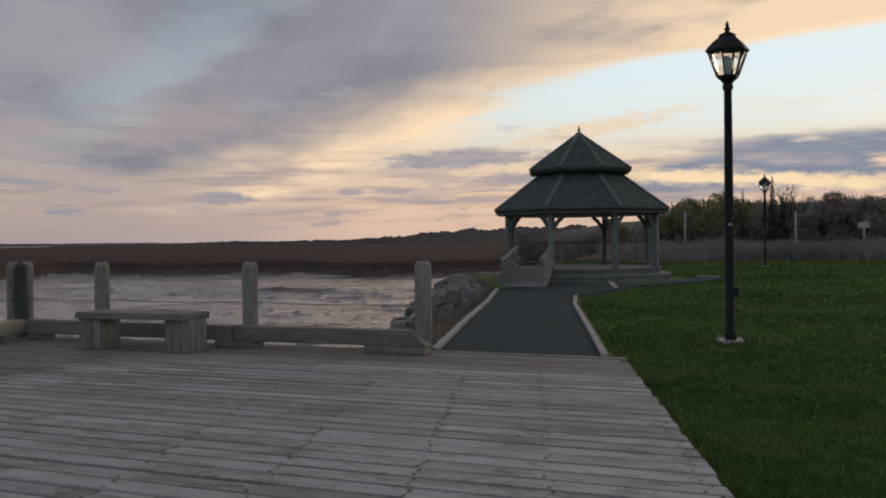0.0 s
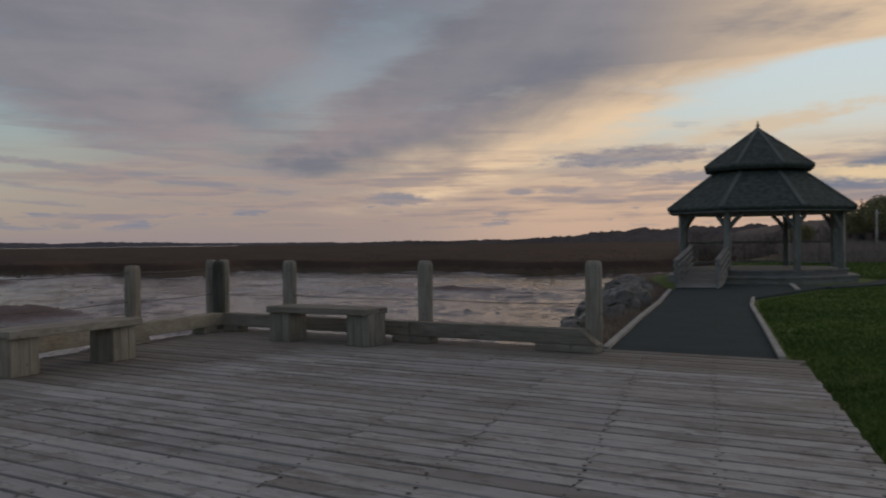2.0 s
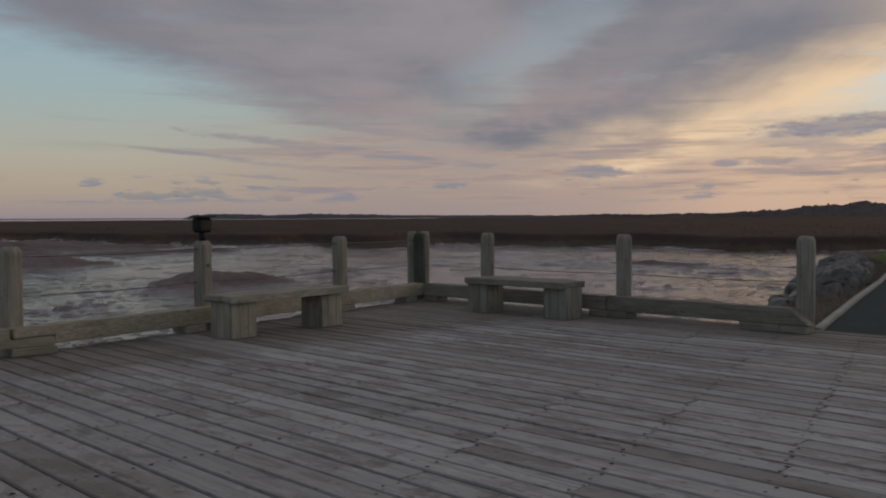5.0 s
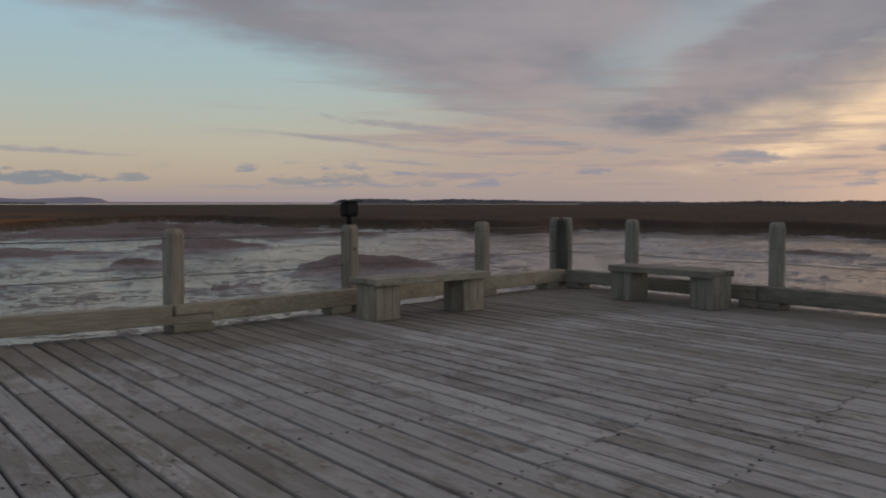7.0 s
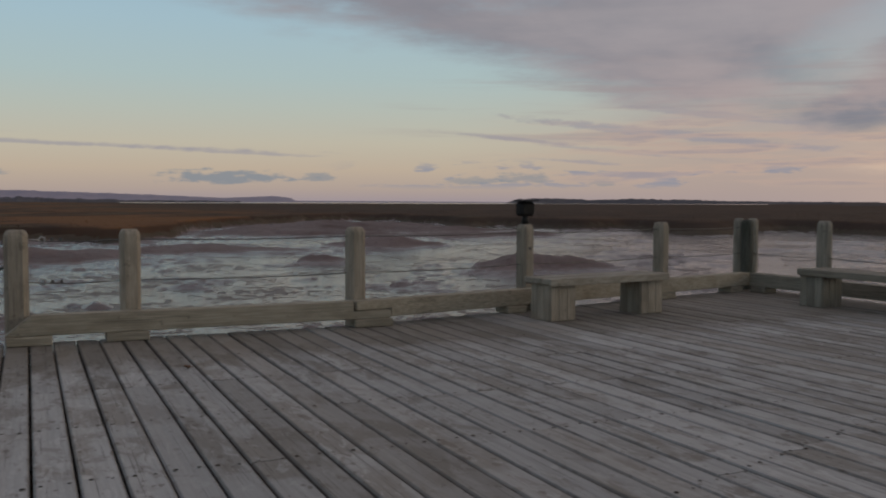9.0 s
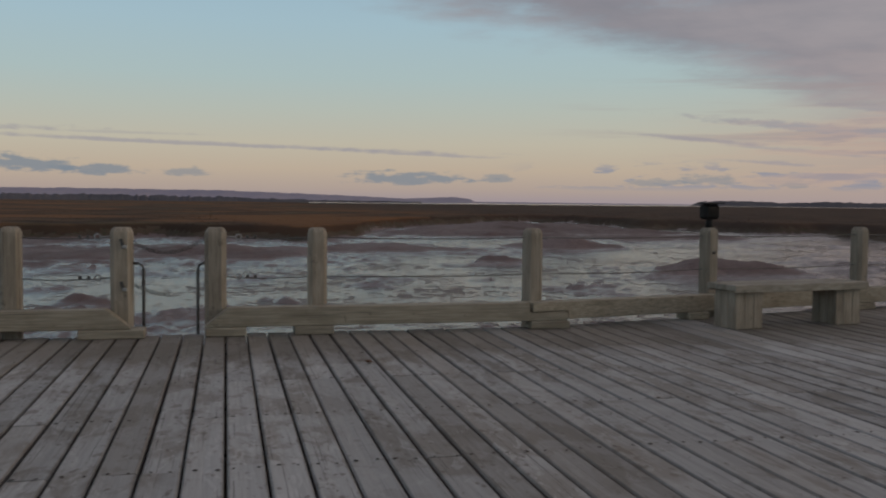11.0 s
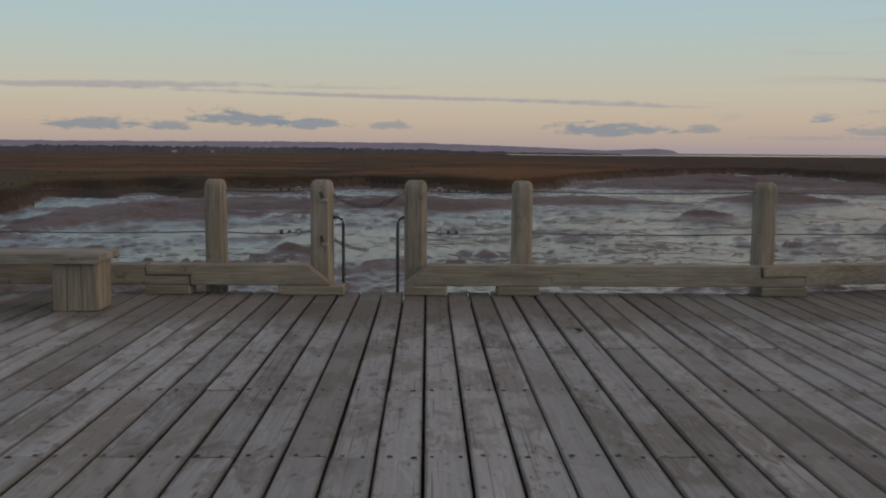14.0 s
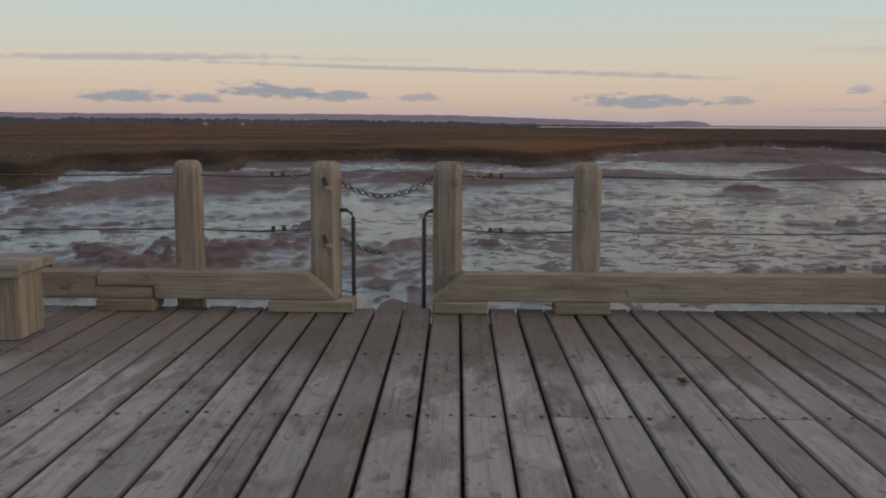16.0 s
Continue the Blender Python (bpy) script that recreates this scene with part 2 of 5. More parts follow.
# ---------------------------------------------------------------- materials
def material(name):
    mt = bpy.data.materials.new(name)
    mt.use_nodes = True
    n = Nodes(mt.node_tree)
    b = n.node("ShaderNodeBsdfPrincipled")
    n.t.links.new(b.outputs[0], n.node("ShaderNodeOutputMaterial").inputs[0])
    return mt, n, b


def bump(n, b, height, strength, dist=0.01):
    q = n.node("ShaderNodeBump")
    q.inputs["Strength"].default_value = strength
    q.inputs["Distance"].default_value = dist
    n.put(q.inputs["Height"], height)
    n.t.links.new(q.outputs[0], b.inputs["Normal"])


def wood(name, dark, light, stain, axis=(1, 0, 0), rough=0.75, worn=0.5, spread=0.18):
    """Weathered timber: grain along axis, per-piece tone, blotches of wear and damp."""
    mt, n, b = material(name)
    pos = n.node("ShaderNodeNewGeometry").outputs["Position"]
    info = n.node("ShaderNodeObjectInfo").outputs["Random"]
    moved = n.vm("ADD", pos, n.vec(n.m("MULTIPLY", info, 37.0), n.m("MULTIPLY", info, 11.0), n.m("MULTIPLY", info, 23.0)))
    squash = tuple(1.0 if a else 22.0 for a in axis)
    along = n.vm("MULTIPLY", moved, squash)
    grain = n.noise(along, 2.2, 6.0, 0.65, 0.4)
    crack = n.noise(n.vm("MULTIPLY", moved, tuple(0.7 if a else 45.0 for a in axis)), 1.6, 3.0, 0.5)
    blot = n.noise(n.vm("MULTIPLY", moved, tuple(0.8 if a else 2.2 for a in axis)), 2.3, 5.0, 0.62)
    spots = n.noise(moved, 9.0, 3.0, 0.6)
    col = n.mix(n.step(grain, 0.3, 0.7), dark, light)
    col = n.mix(n.m("MULTIPLY", n.step(blot, 0.47, 0.62), worn), col, stain)
    col = n.mix(n.m("MULTIPLY", n.step(spots, 0.63, 0.72), 0.55), col, tuple(c * 0.45 for c in stain))
    col = n.mix(n.m("MULTIPLY", n.step(crack, 0.60, 0.68), 0.5), col, tuple(c * 0.35 for c in dark))
    tone = n.step(info, 0.0, 1.0, 1.0 - spread, 1.0 + spread * 0.8, False)
    col = n.mix(1.0, col, n.vec(tone, tone, tone), "MULTIPLY")
    n.put(b.inputs["Base Color"], col)
    n.put(b.inputs["Roughness"], n.step(blot, 0.3, 0.7, rough - 0.12, rough + 0.1))
    b.inputs["Specular IOR Level"].default_value = 0.3
    bump(n, b, n.m("ADD", n.m("MULTIPLY", grain, 0.5), n.m("MULTIPLY", crack, -0.8)), 0.5, 0.004)
    return mt


def rough_mat(name, a, c, scale=3.0, rough=0.9, spec=0.2, bumpy=0.4, metal=0.0, third=None, dist=0.02):
    mt, n, b = material(name)
    pos = n.node("ShaderNodeNewGeometry").outputs["Position"]
    big = n.noise(pos, scale * 0.25, 4.0, 0.6)
    small = n.noise(pos, scale * 4, 6.0, 0.65)
    col = n.mix(n.step(n.m("ADD", n.m("MULTIPLY", big, 0.6), n.m("MULTIPLY", small, 0.4)), 0.36, 0.64), a, c)
    if third:
        col = n.mix(n.step(n.noise(pos, scale, 3.0, 0.6), 0.56, 0.66), col, third)
    n.put(b.inputs["Base Color"], col)
    n.put(b.inputs["Roughness"], n.step(big, 0.3, 0.7, rough - 0.08, min(1.0, rough + 0.06)))
    b.inputs["Specular IOR Level"].default_value = spec
    b.inputs["Metallic"].default_value = metal
    bump(n, b, small, bumpy, dist)
    return mt


DECK, n_, b_ = material("weathered_deck")
pos_ = n_.node("ShaderNodeNewGeometry").outputs["Position"]
inf_ = n_.node("ShaderNodeObjectInfo").outputs["Random"]
mv_ = n_.vm("ADD", pos_, n_.vec(n_.m("MULTIPLY", inf_, 37.0), n_.m("MULTIPLY", inf_, 11.0), n_.m("MULTIPLY", inf_, 23.0)))
gr_ = n_.noise(n_.vm("MULTIPLY", mv_, (1.0, 26.0, 26.0)), 1.8, 5.0, 0.6, 0.3)
blot_ = n_.noise(n_.vm("MULTIPLY", mv_, (0.9, 1.9, 1.9)), 1.9, 6.0, 0.58, 0.6)
wide_ = n_.noise(pos_, 0.55, 3.0, 0.6)
knot_ = n_.noise(n_.vm("MULTIPLY", mv_, (1.0, 1.7, 1.0)), 5.5, 2.0, 0.5)
crk_ = n_.noise(n_.vm("MULTIPLY", mv_, (0.8, 60.0, 60.0)), 1.3, 3.0, 0.5)
qx_, qy_, qz_ = n_.xyz(pos_)
worn_ = n_.step(n_.m("ADD", n_.m("MULTIPLY", blot_, 0.62), n_.m("MULTIPLY", wide_, 0.38)), 0.42, 0.535)
c_ = n_.mix(worn_, (0.258, 0.243, 0.226), (0.360, 0.357, 0.355))
rim_ = n_.m("MAXIMUM", n_.step(n_.m("ADD", qx_, n_.m("MULTIPLY", blot_, 1.6)), -6.5, -7.6), n_.step(n_.m("ADD", qy_, n_.m("MULTIPLY", blot_, 1.3)), 9.6, 10.4))
c_ = n_.mix(n_.m("MULTIPLY", rim_, 0.80), c_, (0.162, 0.142, 0.115))
c_ = n_.mix(n_.step(gr_, 0.38, 0.60, 0.22, 0.0), c_, (0.14, 0.13, 0.122))
smu_ = n_.noise(n_.vm("MULTIPLY", mv_, (1.0, 1.4, 1.0)), 3.6, 5.0, 0.62, 0.9)
c_ = n_.mix(n_.step(smu_, 0.58, 0.63, 0.0, 0.45), c_, (0.172, 0.148, 0.13))
c_ = n_.mix(n_.step(knot_, 0.665, 0.72, 0.0, 0.55), c_, (0.115, 0.088, 0.07))
spot_ = n_.noise(n_.vm("MULTIPLY", mv_, (1.0, 1.5, 1.0)), 12.5, 2.0, 0.5)
c_ = n_.mix(n_.step(spot_, 0.655, 0.70, 0.0, 0.6), c_, (0.105, 0.085, 0.07))
rub_ = n_.noise(n_.vm("MULTIPLY", mv_, (1.0, 3.0, 1.0)), 4.2, 6.0, 0.7, 0.8)
c_ = n_.mix(n_.m("MULTIPLY", n_.step(rub_, 0.545, 0.62, 0.0, 0.55), n_.step(rim_, 1.0, 0.2)), c_, (0.45, 0.445, 0.44))
c_ = n_.mix(n_.step(crk_, 0.62, 0.68, 0.0, 0.6), c_, (0.06, 0.052, 0.048))
# each plank gets darker along its eased edges
lx_, ly_, lz_ = n_.xyz(n_.node("ShaderNodeTexCoord").outputs["Object"])
seam_ = n_.m("ADD", n_.m("ABSOLUTE", ly_), n_.m("MULTIPLY", n_.m("SUBTRACT", smu_, 0.5), 0.03))
c_ = n_.mix(n_.step(seam_, 0.078, 0.098, 0.0, 0.55), c_, (0.070, 0.062, 0.056))
inf2_ = n_.m("FRACT", n_.m("MULTIPLY", inf_, 7.31))
tn_ = n_.step(inf_, 0.0, 1.0, 0.80, 1.17, False)
c_ = n_.mix(n_.step(inf2_, 0.62, 1.0, 0.0, 0.5), c_, (0.225, 0.202, 0.178))
c_ = n_.mix(n_.step(inf2_, 0.16, 0.0, 0.0, 0.5), c_, (0.43, 0.425, 0.42))
n_.put(b_.inputs["Base Color"], n_.mix(1.0, c_, n_.vec(tn_, tn_, tn_), "MULTIPLY"))
n_.put(b_.inputs["Roughness"], n_.step(worn_, 0.0, 1.0, 0.82, 0.66))
b_.inputs["Specular IOR Level"].default_value = 0.25
bump(n_, b_, n_.m("ADD", n_.m("MULTIPLY", gr_, 0.5), n_.m("MULTIPLY", crk_, -0.7)), 0.35, 0.004)
BEAM = wood("treated_timber", (0.225, 0.20, 0.155), (0.375, 0.335, 0.265), (0.19, 0.165, 0.125), (0, 1, 0))
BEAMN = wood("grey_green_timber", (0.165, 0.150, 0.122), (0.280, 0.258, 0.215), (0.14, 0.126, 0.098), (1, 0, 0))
POST = wood("treated_post", (0.23, 0.20, 0.16), (0.38, 0.335, 0.272), (0.19, 0.16, 0.125), (0, 0, 1))
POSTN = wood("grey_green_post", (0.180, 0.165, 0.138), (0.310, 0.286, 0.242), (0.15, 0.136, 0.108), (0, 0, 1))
PILE = wood("dark_pile", (0.055, 0.055, 0.045), (0.13, 0.13, 0.11), (0.04, 0.045, 0.03), (0, 0, 1))
JOIST = rough_mat("damp_joist", (0.03, 0.028, 0.025), (0.06, 0.055, 0.05))
GALV = rough_mat("galvanised_steel", (0.32, 0.32, 0.32), (0.42, 0.42, 0.41), 12, 0.45, 0.5, 0.1, 0.9)
DARKSTEEL = rough_mat("tarnished_steel", (0.08, 0.08, 0.08), (0.14, 0.13, 0.12), 20, 0.5, 0.5, 0.1, 0.8)
BLACKPAINT = rough_mat("black_enamel", (0.009, 0.009, 0.010), (0.016, 0.016, 0.017), 10, 0.55, 0.22, 0.1)
NAIL = rough_mat("nail_rust", (0.03, 0.022, 0.018), (0.05, 0.035, 0.028), 30)
ASPHALT = rough_mat("asphalt", (0.034, 0.048, 0.051), (0.052, 0.069, 0.073), 6, 0.95, 0.08, 0.6)
CURB = rough_mat("pale_curb", (0.28, 0.275, 0.255), (0.42, 0.41, 0.385), 8, 0.85, 0.2, 0.5)
ROCKM = rough_mat("riprap_stone", (0.10, 0.094, 0.090), (0.29, 0.275, 0.265), 2.5, 0.85, 0.25, 0.9, 0, (0.05, 0.055, 0.035), 0.05)
LAWNM = rough_mat("turf", (0.062, 0.098, 0.024), (0.122, 0.178, 0.046), 1.0, 0.95, 0.1, 0.7, 0, (0.125, 0.152, 0.050), 0.04)
MARSH, n_, b_ = material("marsh_grass")
pos_ = n_.node("ShaderNodeNewGeometry").outputs["Position"]
wide_ = n_.noise(pos_, 0.016, 5.0, 0.6, 0.5)
mid_ = n_.noise(pos_, 0.09, 5.0, 0.6, 0.4)
tuft_ = n_.noise(pos_, 0.9, 4.0, 0.6)
qx_, qy_, qz_ = n_.xyz(pos_)
c_ = n_.mix(n_.step(mid_, 0.40, 0.60), (0.052, 0.036, 0.028), (0.118, 0.072, 0.043))
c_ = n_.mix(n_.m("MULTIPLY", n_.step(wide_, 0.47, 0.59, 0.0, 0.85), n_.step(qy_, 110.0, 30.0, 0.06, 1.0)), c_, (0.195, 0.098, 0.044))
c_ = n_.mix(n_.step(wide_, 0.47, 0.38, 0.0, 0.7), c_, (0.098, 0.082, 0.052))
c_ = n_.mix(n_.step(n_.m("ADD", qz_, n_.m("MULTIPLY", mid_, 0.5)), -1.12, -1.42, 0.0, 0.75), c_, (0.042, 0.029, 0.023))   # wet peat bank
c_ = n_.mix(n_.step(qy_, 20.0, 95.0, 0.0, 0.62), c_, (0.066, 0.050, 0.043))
n_.put(b_.inputs["Base Color"], n_.mix(n_.step(tuft_, 0.35, 0.6, 0.15, 0.0), c_, (0.05, 0.034, 0.024)))
b_.inputs["Roughness"].default_value = 0.95
b_.inputs["Specular IOR Level"].default_value = 0.05
BRUSHG = rough_mat("brush_ground", (0.07, 0.06, 0.045), (0.12, 0.10, 0.075), 0.5, 0.95, 0.05, 0.8)
BANKM = rough_mat("bank_soil", (0.05, 0.038, 0.028), (0.085, 0.062, 0.045), 1.5, 0.9, 0.2, 0.8, 0, (0.035, 0.04, 0.018))
SHINGLE, n_, b_ = material("cedar_shingles")
pos_ = n_.node("ShaderNodeNewGeometry").outputs["Position"]
px_, py_, pz_ = n_.xyz(pos_)
course_ = n_.m("FRACT", n_.m("MULTIPLY", pz_, 9.5))
tone_ = n_.noise(n_.vec(n_.m("MULTIPLY", px_, 5.0), n_.m("MULTIPLY", py_, 5.0), n_.m("MULTIPLY", n_.m("FLOOR", n_.m("MULTIPLY", pz_, 9.5)), 3.0)), 1.0, 2.0)
col_ = n_.mix(n_.step(tone_, 0.3, 0.7), (0.034, 0.044, 0.042), (0.078, 0.092, 0.086))
col_ = n_.mix(n_.step(course_, 0.0, 0.16, 0.7, 0.0), col_, (0.012, 0.014, 0.013))
n_.put(b_.inputs["Base Color"], col_)
b_.inputs["Roughness"].default_value = 0.85
bump(n_, b_, course_, 0.6, 0.02)
GZPOST = wood("gazebo_post", (0.148, 0.15, 0.14), (0.252, 0.252, 0.238), (0.12, 0.118, 0.108), (0, 0, 1))
GZBOARD = wood("gazebo_board", (0.16, 0.158, 0.153), (0.285, 0.278, 0.268), (0.14, 0.135, 0.125), (1, 0, 0))
HIP = rough_mat("ridge_cap", (0.10, 0.115, 0.11), (0.155, 0.17, 0.165), 5)
LEAFM = rough_mat("dead_leaf", (0.10, 0.045, 0.022), (0.19, 0.09, 0.04), 40, 0.8)
BARK = rough_mat("bark", (0.075, 0.066, 0.058), (0.13, 0.115, 0.10), 8)
FOL_A = rough_mat("willow_foliage", (0.165, 0.160, 0.085), (0.29, 0.27, 0.145), 1.2, 0.95, 0.05, 0.2)
FOL_B = rough_mat("autumn_foliage", (0.185, 0.150, 0.125), (0.31, 0.245, 0.19), 1.2, 0.95, 0.05, 0.2)
FOL_C = rough_mat("spruce_foliage", (0.05, 0.064, 0.06), (0.09, 0.108, 0.095), 1.5, 0.95, 0.05, 0.2)
TWIG = rough_mat("twig_thicket", (0.185, 0.158, 0.145), (0.30, 0.25, 0.225), 1.0, 0.95, 0.05, 0.2)
# violet of the distance haze is put into this base colour
HILL_HAZE = rough_mat("haze_tinted_hill", (0.31, 0.295, 0.37), (0.385, 0.345, 0.40), 0.004, 0.95, 0.0, 0.0)
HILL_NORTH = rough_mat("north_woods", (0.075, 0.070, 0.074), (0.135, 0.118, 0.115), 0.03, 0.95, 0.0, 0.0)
# distant tree line and islands: base colour pulled blue-grey for haze
HILL_MID = rough_mat("haze_tinted_woods", (0.095, 0.095, 0.112), (0.14, 0.132, 0.142), 0.01, 0.95, 0.0, 0.0)
SIGNM = rough_mat("grey_sign", (0.35, 0.35, 0.34), (0.45, 0.45, 0.43), 3)

# glass of the lanterns: clear panes
GLASS, n_, b_ = material("lantern_glass")
b_.inputs["Base Color"].default_value = (0.95, 0.95, 0.93, 1)
b_.inputs["Roughness"].default_value = 0.08
b_.inputs["Transmission Weight"].default_value = 1.0
b_.inputs["IOR"].default_value = 1.05
BULB = rough_mat("frosted_bulb", (0.5, 0.5, 0.48), (0.6, 0.6, 0.57), 20, 0.4, 0.4, 0.05)

# wet tidal mud: sheen where it lies low
MUD, n_, b_ = material("tidal_mud")
pos_ = n_.node("ShaderNodeNewGeometry").outputs["Position"]
px_, py_, pz_ = n_.xyz(pos_)
big_ = n_.noise(pos_, 0.06, 5.0, 0.6)
mid_ = n_.noise(pos_, 0.5, 6.0, 0.65, 0.4)
fin_ = n_.noise(pos_, 3.0, 5.0, 0.6)
wet_ = n_.m("ADD", n_.step(pz_, -2.66, -3.10), n_.m("MULTIPLY", n_.m("SUBTRACT", mid_, 0.5), 0.9))
dry_ = n_.mix(n_.step(big_, 0.38, 0.62), (0.090, 0.053, 0.047), (0.165, 0.122, 0.118))
dry_ = n_.mix(n_.step(fin_, 0.56, 0.40, 0.0, 0.5), dry_, (0.05, 0.032, 0.029))
n_.put(b_.inputs["Base Color"], n_.mix(n_.step(wet_, 0.3, 0.9), dry_, (0.10, 0.076, 0.074)))
n_.put(b_.inputs["Roughness"], n_.step(wet_, 0.2, 0.95, 0.62, 0.18))
b_.inputs["Specular IOR Level"].default_value = 0.38
bump(n_, b_, n_.m("ADD", mid_, n_.m("MULTIPLY", fin_, 0.35)), 0.75, 0.16)

WATER, n_, b_ = material("shallow_water")
pos_ = n_.node("ShaderNodeNewGeometry").outputs["Position"]
film_ = n_.m("ADD", n_.m("MULTIPLY", n_.noise(pos_, 1.5, 7.0, 0.70, 0.6), 0.66), n_.m("MULTIPLY", n_.noise(pos_, 0.16, 4.0, 0.6, 0.5), 0.34))
silt_ = n_.step(film_, 0.525, 0.565)
n_.put(b_.inputs["Base Color"], n_.mix(silt_, (0.05, 0.045, 0.042), (0.070, 0.046, 0.041)))
n_.put(b_.inputs["Roughness"], n_.step(silt_, 0.0, 1.0, 0.08, 0.46))
b_.inputs["IOR"].default_value = 1.36
bump(n_, b_, n_.m("ADD", n_.m("MULTIPLY", n_.noise(pos_, 1.5, 6.0, 0.68), 0.8), n_.m("MULTIPLY", silt_, 0.5)), 0.6, 0.075)


# ---------------------------------------------------------------- mesh helpers
def np_mesh(name, verts, faces, mats, index=None, smooth=False):
    """A mesh from arrays: verts (n, 3), faces (m, 3 or 4)."""
    me = bpy.data.meshes.new(name)
    verts, faces = np.asarray(verts, np.float32), np.asarray(faces, np.int32)
    m_, c_ = faces.shape
    me.vertices.add(len(verts))
    me.vertices.foreach_set("co", verts.ravel())
    me.loops.add(m_ * c_)
    me.loops.foreach_set("vertex_index", faces.ravel())
    me.polygons.add(m_)
    me.polygons.foreach_set("loop_start", np.arange(0, m_ * c_, c_, dtype=np.int32))
    me.polygons.foreach_set("loop_total", np.full(m_, c_, np.int32))
    for q in (mats if isinstance(mats, (list, tuple)) else [mats]):
        me.materials.append(q)
    if index is not None:
        me.polygons.foreach_set("material_index", np.asarray(index, np.int32))
    if smooth:
        me.polygons.foreach_set("use_smooth", np.ones(m_, bool))
    me.update(calc_edges=True)
    me.validate()
    return me


def bm_mesh(name, bm, mat, smooth=False):
    me = bpy.data.meshes.new(name)
    bm.to_mesh(me)
    bm.free()
    me.materials.append(mat)
    if smooth:
        for p in me.polygons:
            p.use_smooth = True
    return me


def part(name, data, parent, label="", m=None):
    ob = new(name, data)
    ob.parent = parent
    if m is not None:
        ob.matrix_basis = m
    if label:
        ob["label"] = label
    return ob


def empty(name, m=None):
    ob = new(name)
    ob.empty_display_size = 0.1
    if m is not None:
        ob.matrix_basis = m
    return ob


def add_box(bm, c, s, bevel=0.0, m=None):
    """A bevelled box in bm: centre c, sizes s."""
    r = bmesh.ops.create_cube(bm, size=1.0)
    vs = r["verts"]
    for v in vs:
        v.co = Vector((v.co.x * s[0] + c[0], v.co.y * s[1] + c[1], v.co.z * s[2] + c[2]))
    if m is not None:
        bmesh.ops.transform(bm, matrix=m, verts=vs)
    if bevel:
        es = list({e for v in vs for e in v.link_edges})
        bmesh.ops.bevel(bm, geom=es, offset=bevel, segments=1, affect="EDGES")


def box_mesh(name, c, s, mat, bevel=0.006):
    bm = bmesh.new()
    add_box(bm, c, s, bevel)
    return bm_mesh(name, bm, mat)


def add_tube(bm, pts, radii, seg=8, caps=True):
    """A tube through pts with a radius at each."""
    rings = []
    pts = [Vector(p) for p in pts]
    for i, p in enumerate(pts):
        d = (pts[min(i + 1, len(pts) - 1)] - pts[max(i - 1, 0)]).normalized()
        u = d.orthogonal().normalized() if abs(d.z) < 0.99 else Vector((1, 0, 0))
        u = (u - d * u.dot(d)).normalized()
        w = d.cross(u)
        rings.append([bm.verts.new(p + (u * math.cos(2 * math.pi * j / seg) + w * math.sin(2 * math.pi * j / seg)) * radii[i]) for j in range(seg)])
    for a, c in zip(rings, rings[1:]):
        for j in range(seg):
            bm.faces.new((a[j], a[(j + 1) % seg], c[(j + 1) % seg], c[j]))
    if caps:
        bm.faces.new(rings[0][::-1])
        bm.faces.new(rings[-1])


def tube_mesh(name, pts, radii, mat, seg=8):
    bm = bmesh.new()
    add_tube(bm, pts, radii if isinstance(radii, (list, tuple)) else [radii] * len(pts), seg)
    bmesh.ops.recalc_face_normals(bm, faces=bm.faces)
    return bm_mesh(name, bm, mat, True)


def lathe_mesh(name, prof, mat, seg=12, turn=0.0, smooth=False):
    """Rings of (radius, z) turned round z."""
    bm = bmesh.new()
    rings = [[bm.verts.new((r * math.cos(turn + 2 * math.pi * j / seg), r * math.sin(turn + 2 * math.pi * j / seg), z)) for j in range(seg)] for r, z in prof]
    for a, c in zip(rings, rings[1:]):
        for j in range(seg):
            bm.faces.new((a[j], a[(j + 1) % seg], c[(j + 1) % seg], c[j]))
    bm.faces.new(rings[0][::-1])
    bm.faces.new(rings[-1])
    return bm_mesh(name, bm, mat, smooth)


def lattice(x, y, seed=0):
    """Smooth value noise, 0 to 1."""
    xi, yi = np.floor(x).astype(np.int64), np.floor(y).astype(np.int64)
    fx, fy = x - xi, y - yi
    fx, fy = fx * fx * (3 - 2 * fx), fy * fy * (3 - 2 * fy)

    def hsh(a, c):
        n = (a * 374761393 + c * 668265263 + seed * 1442695041) & 0x7FFFFFFF
        n = ((n ^ (n >> 13)) * 1274126177) & 0x7FFFFFFF
        return ((n ^ (n >> 16)) & 0xFFFF) / 65535.0
    return (hsh(xi, yi) * (1 - fx) + hsh(xi + 1, yi) * fx) * (1 - fy) + (hsh(xi, yi + 1) * (1 - fx) + hsh(xi + 1, yi + 1) * fx) * fy


def fbm(x, y, octs=4, seed=0):
    v, a = 0.0, 0.5
    for i in range(octs):
        v = v + a * lattice(x * 2 ** i + 17.3 * i, y * 2 ** i - 9.1 * i, seed + i)
        a *= 0.5
    return v / (1 - 0.5 ** octs)


# ---------------------------------------------------------------- the ground sheet
SHORE = [(-4.2, -60.0), (-4.4, 8.0), (-4.95, 10.6), (-9.25, 24.2), (-13.2, 33.0), (-13.6, 40.0), (-16.0, 60.0), (-21.0, 95.0), (-22.0, 120.0), (-20.0, 190.0)]


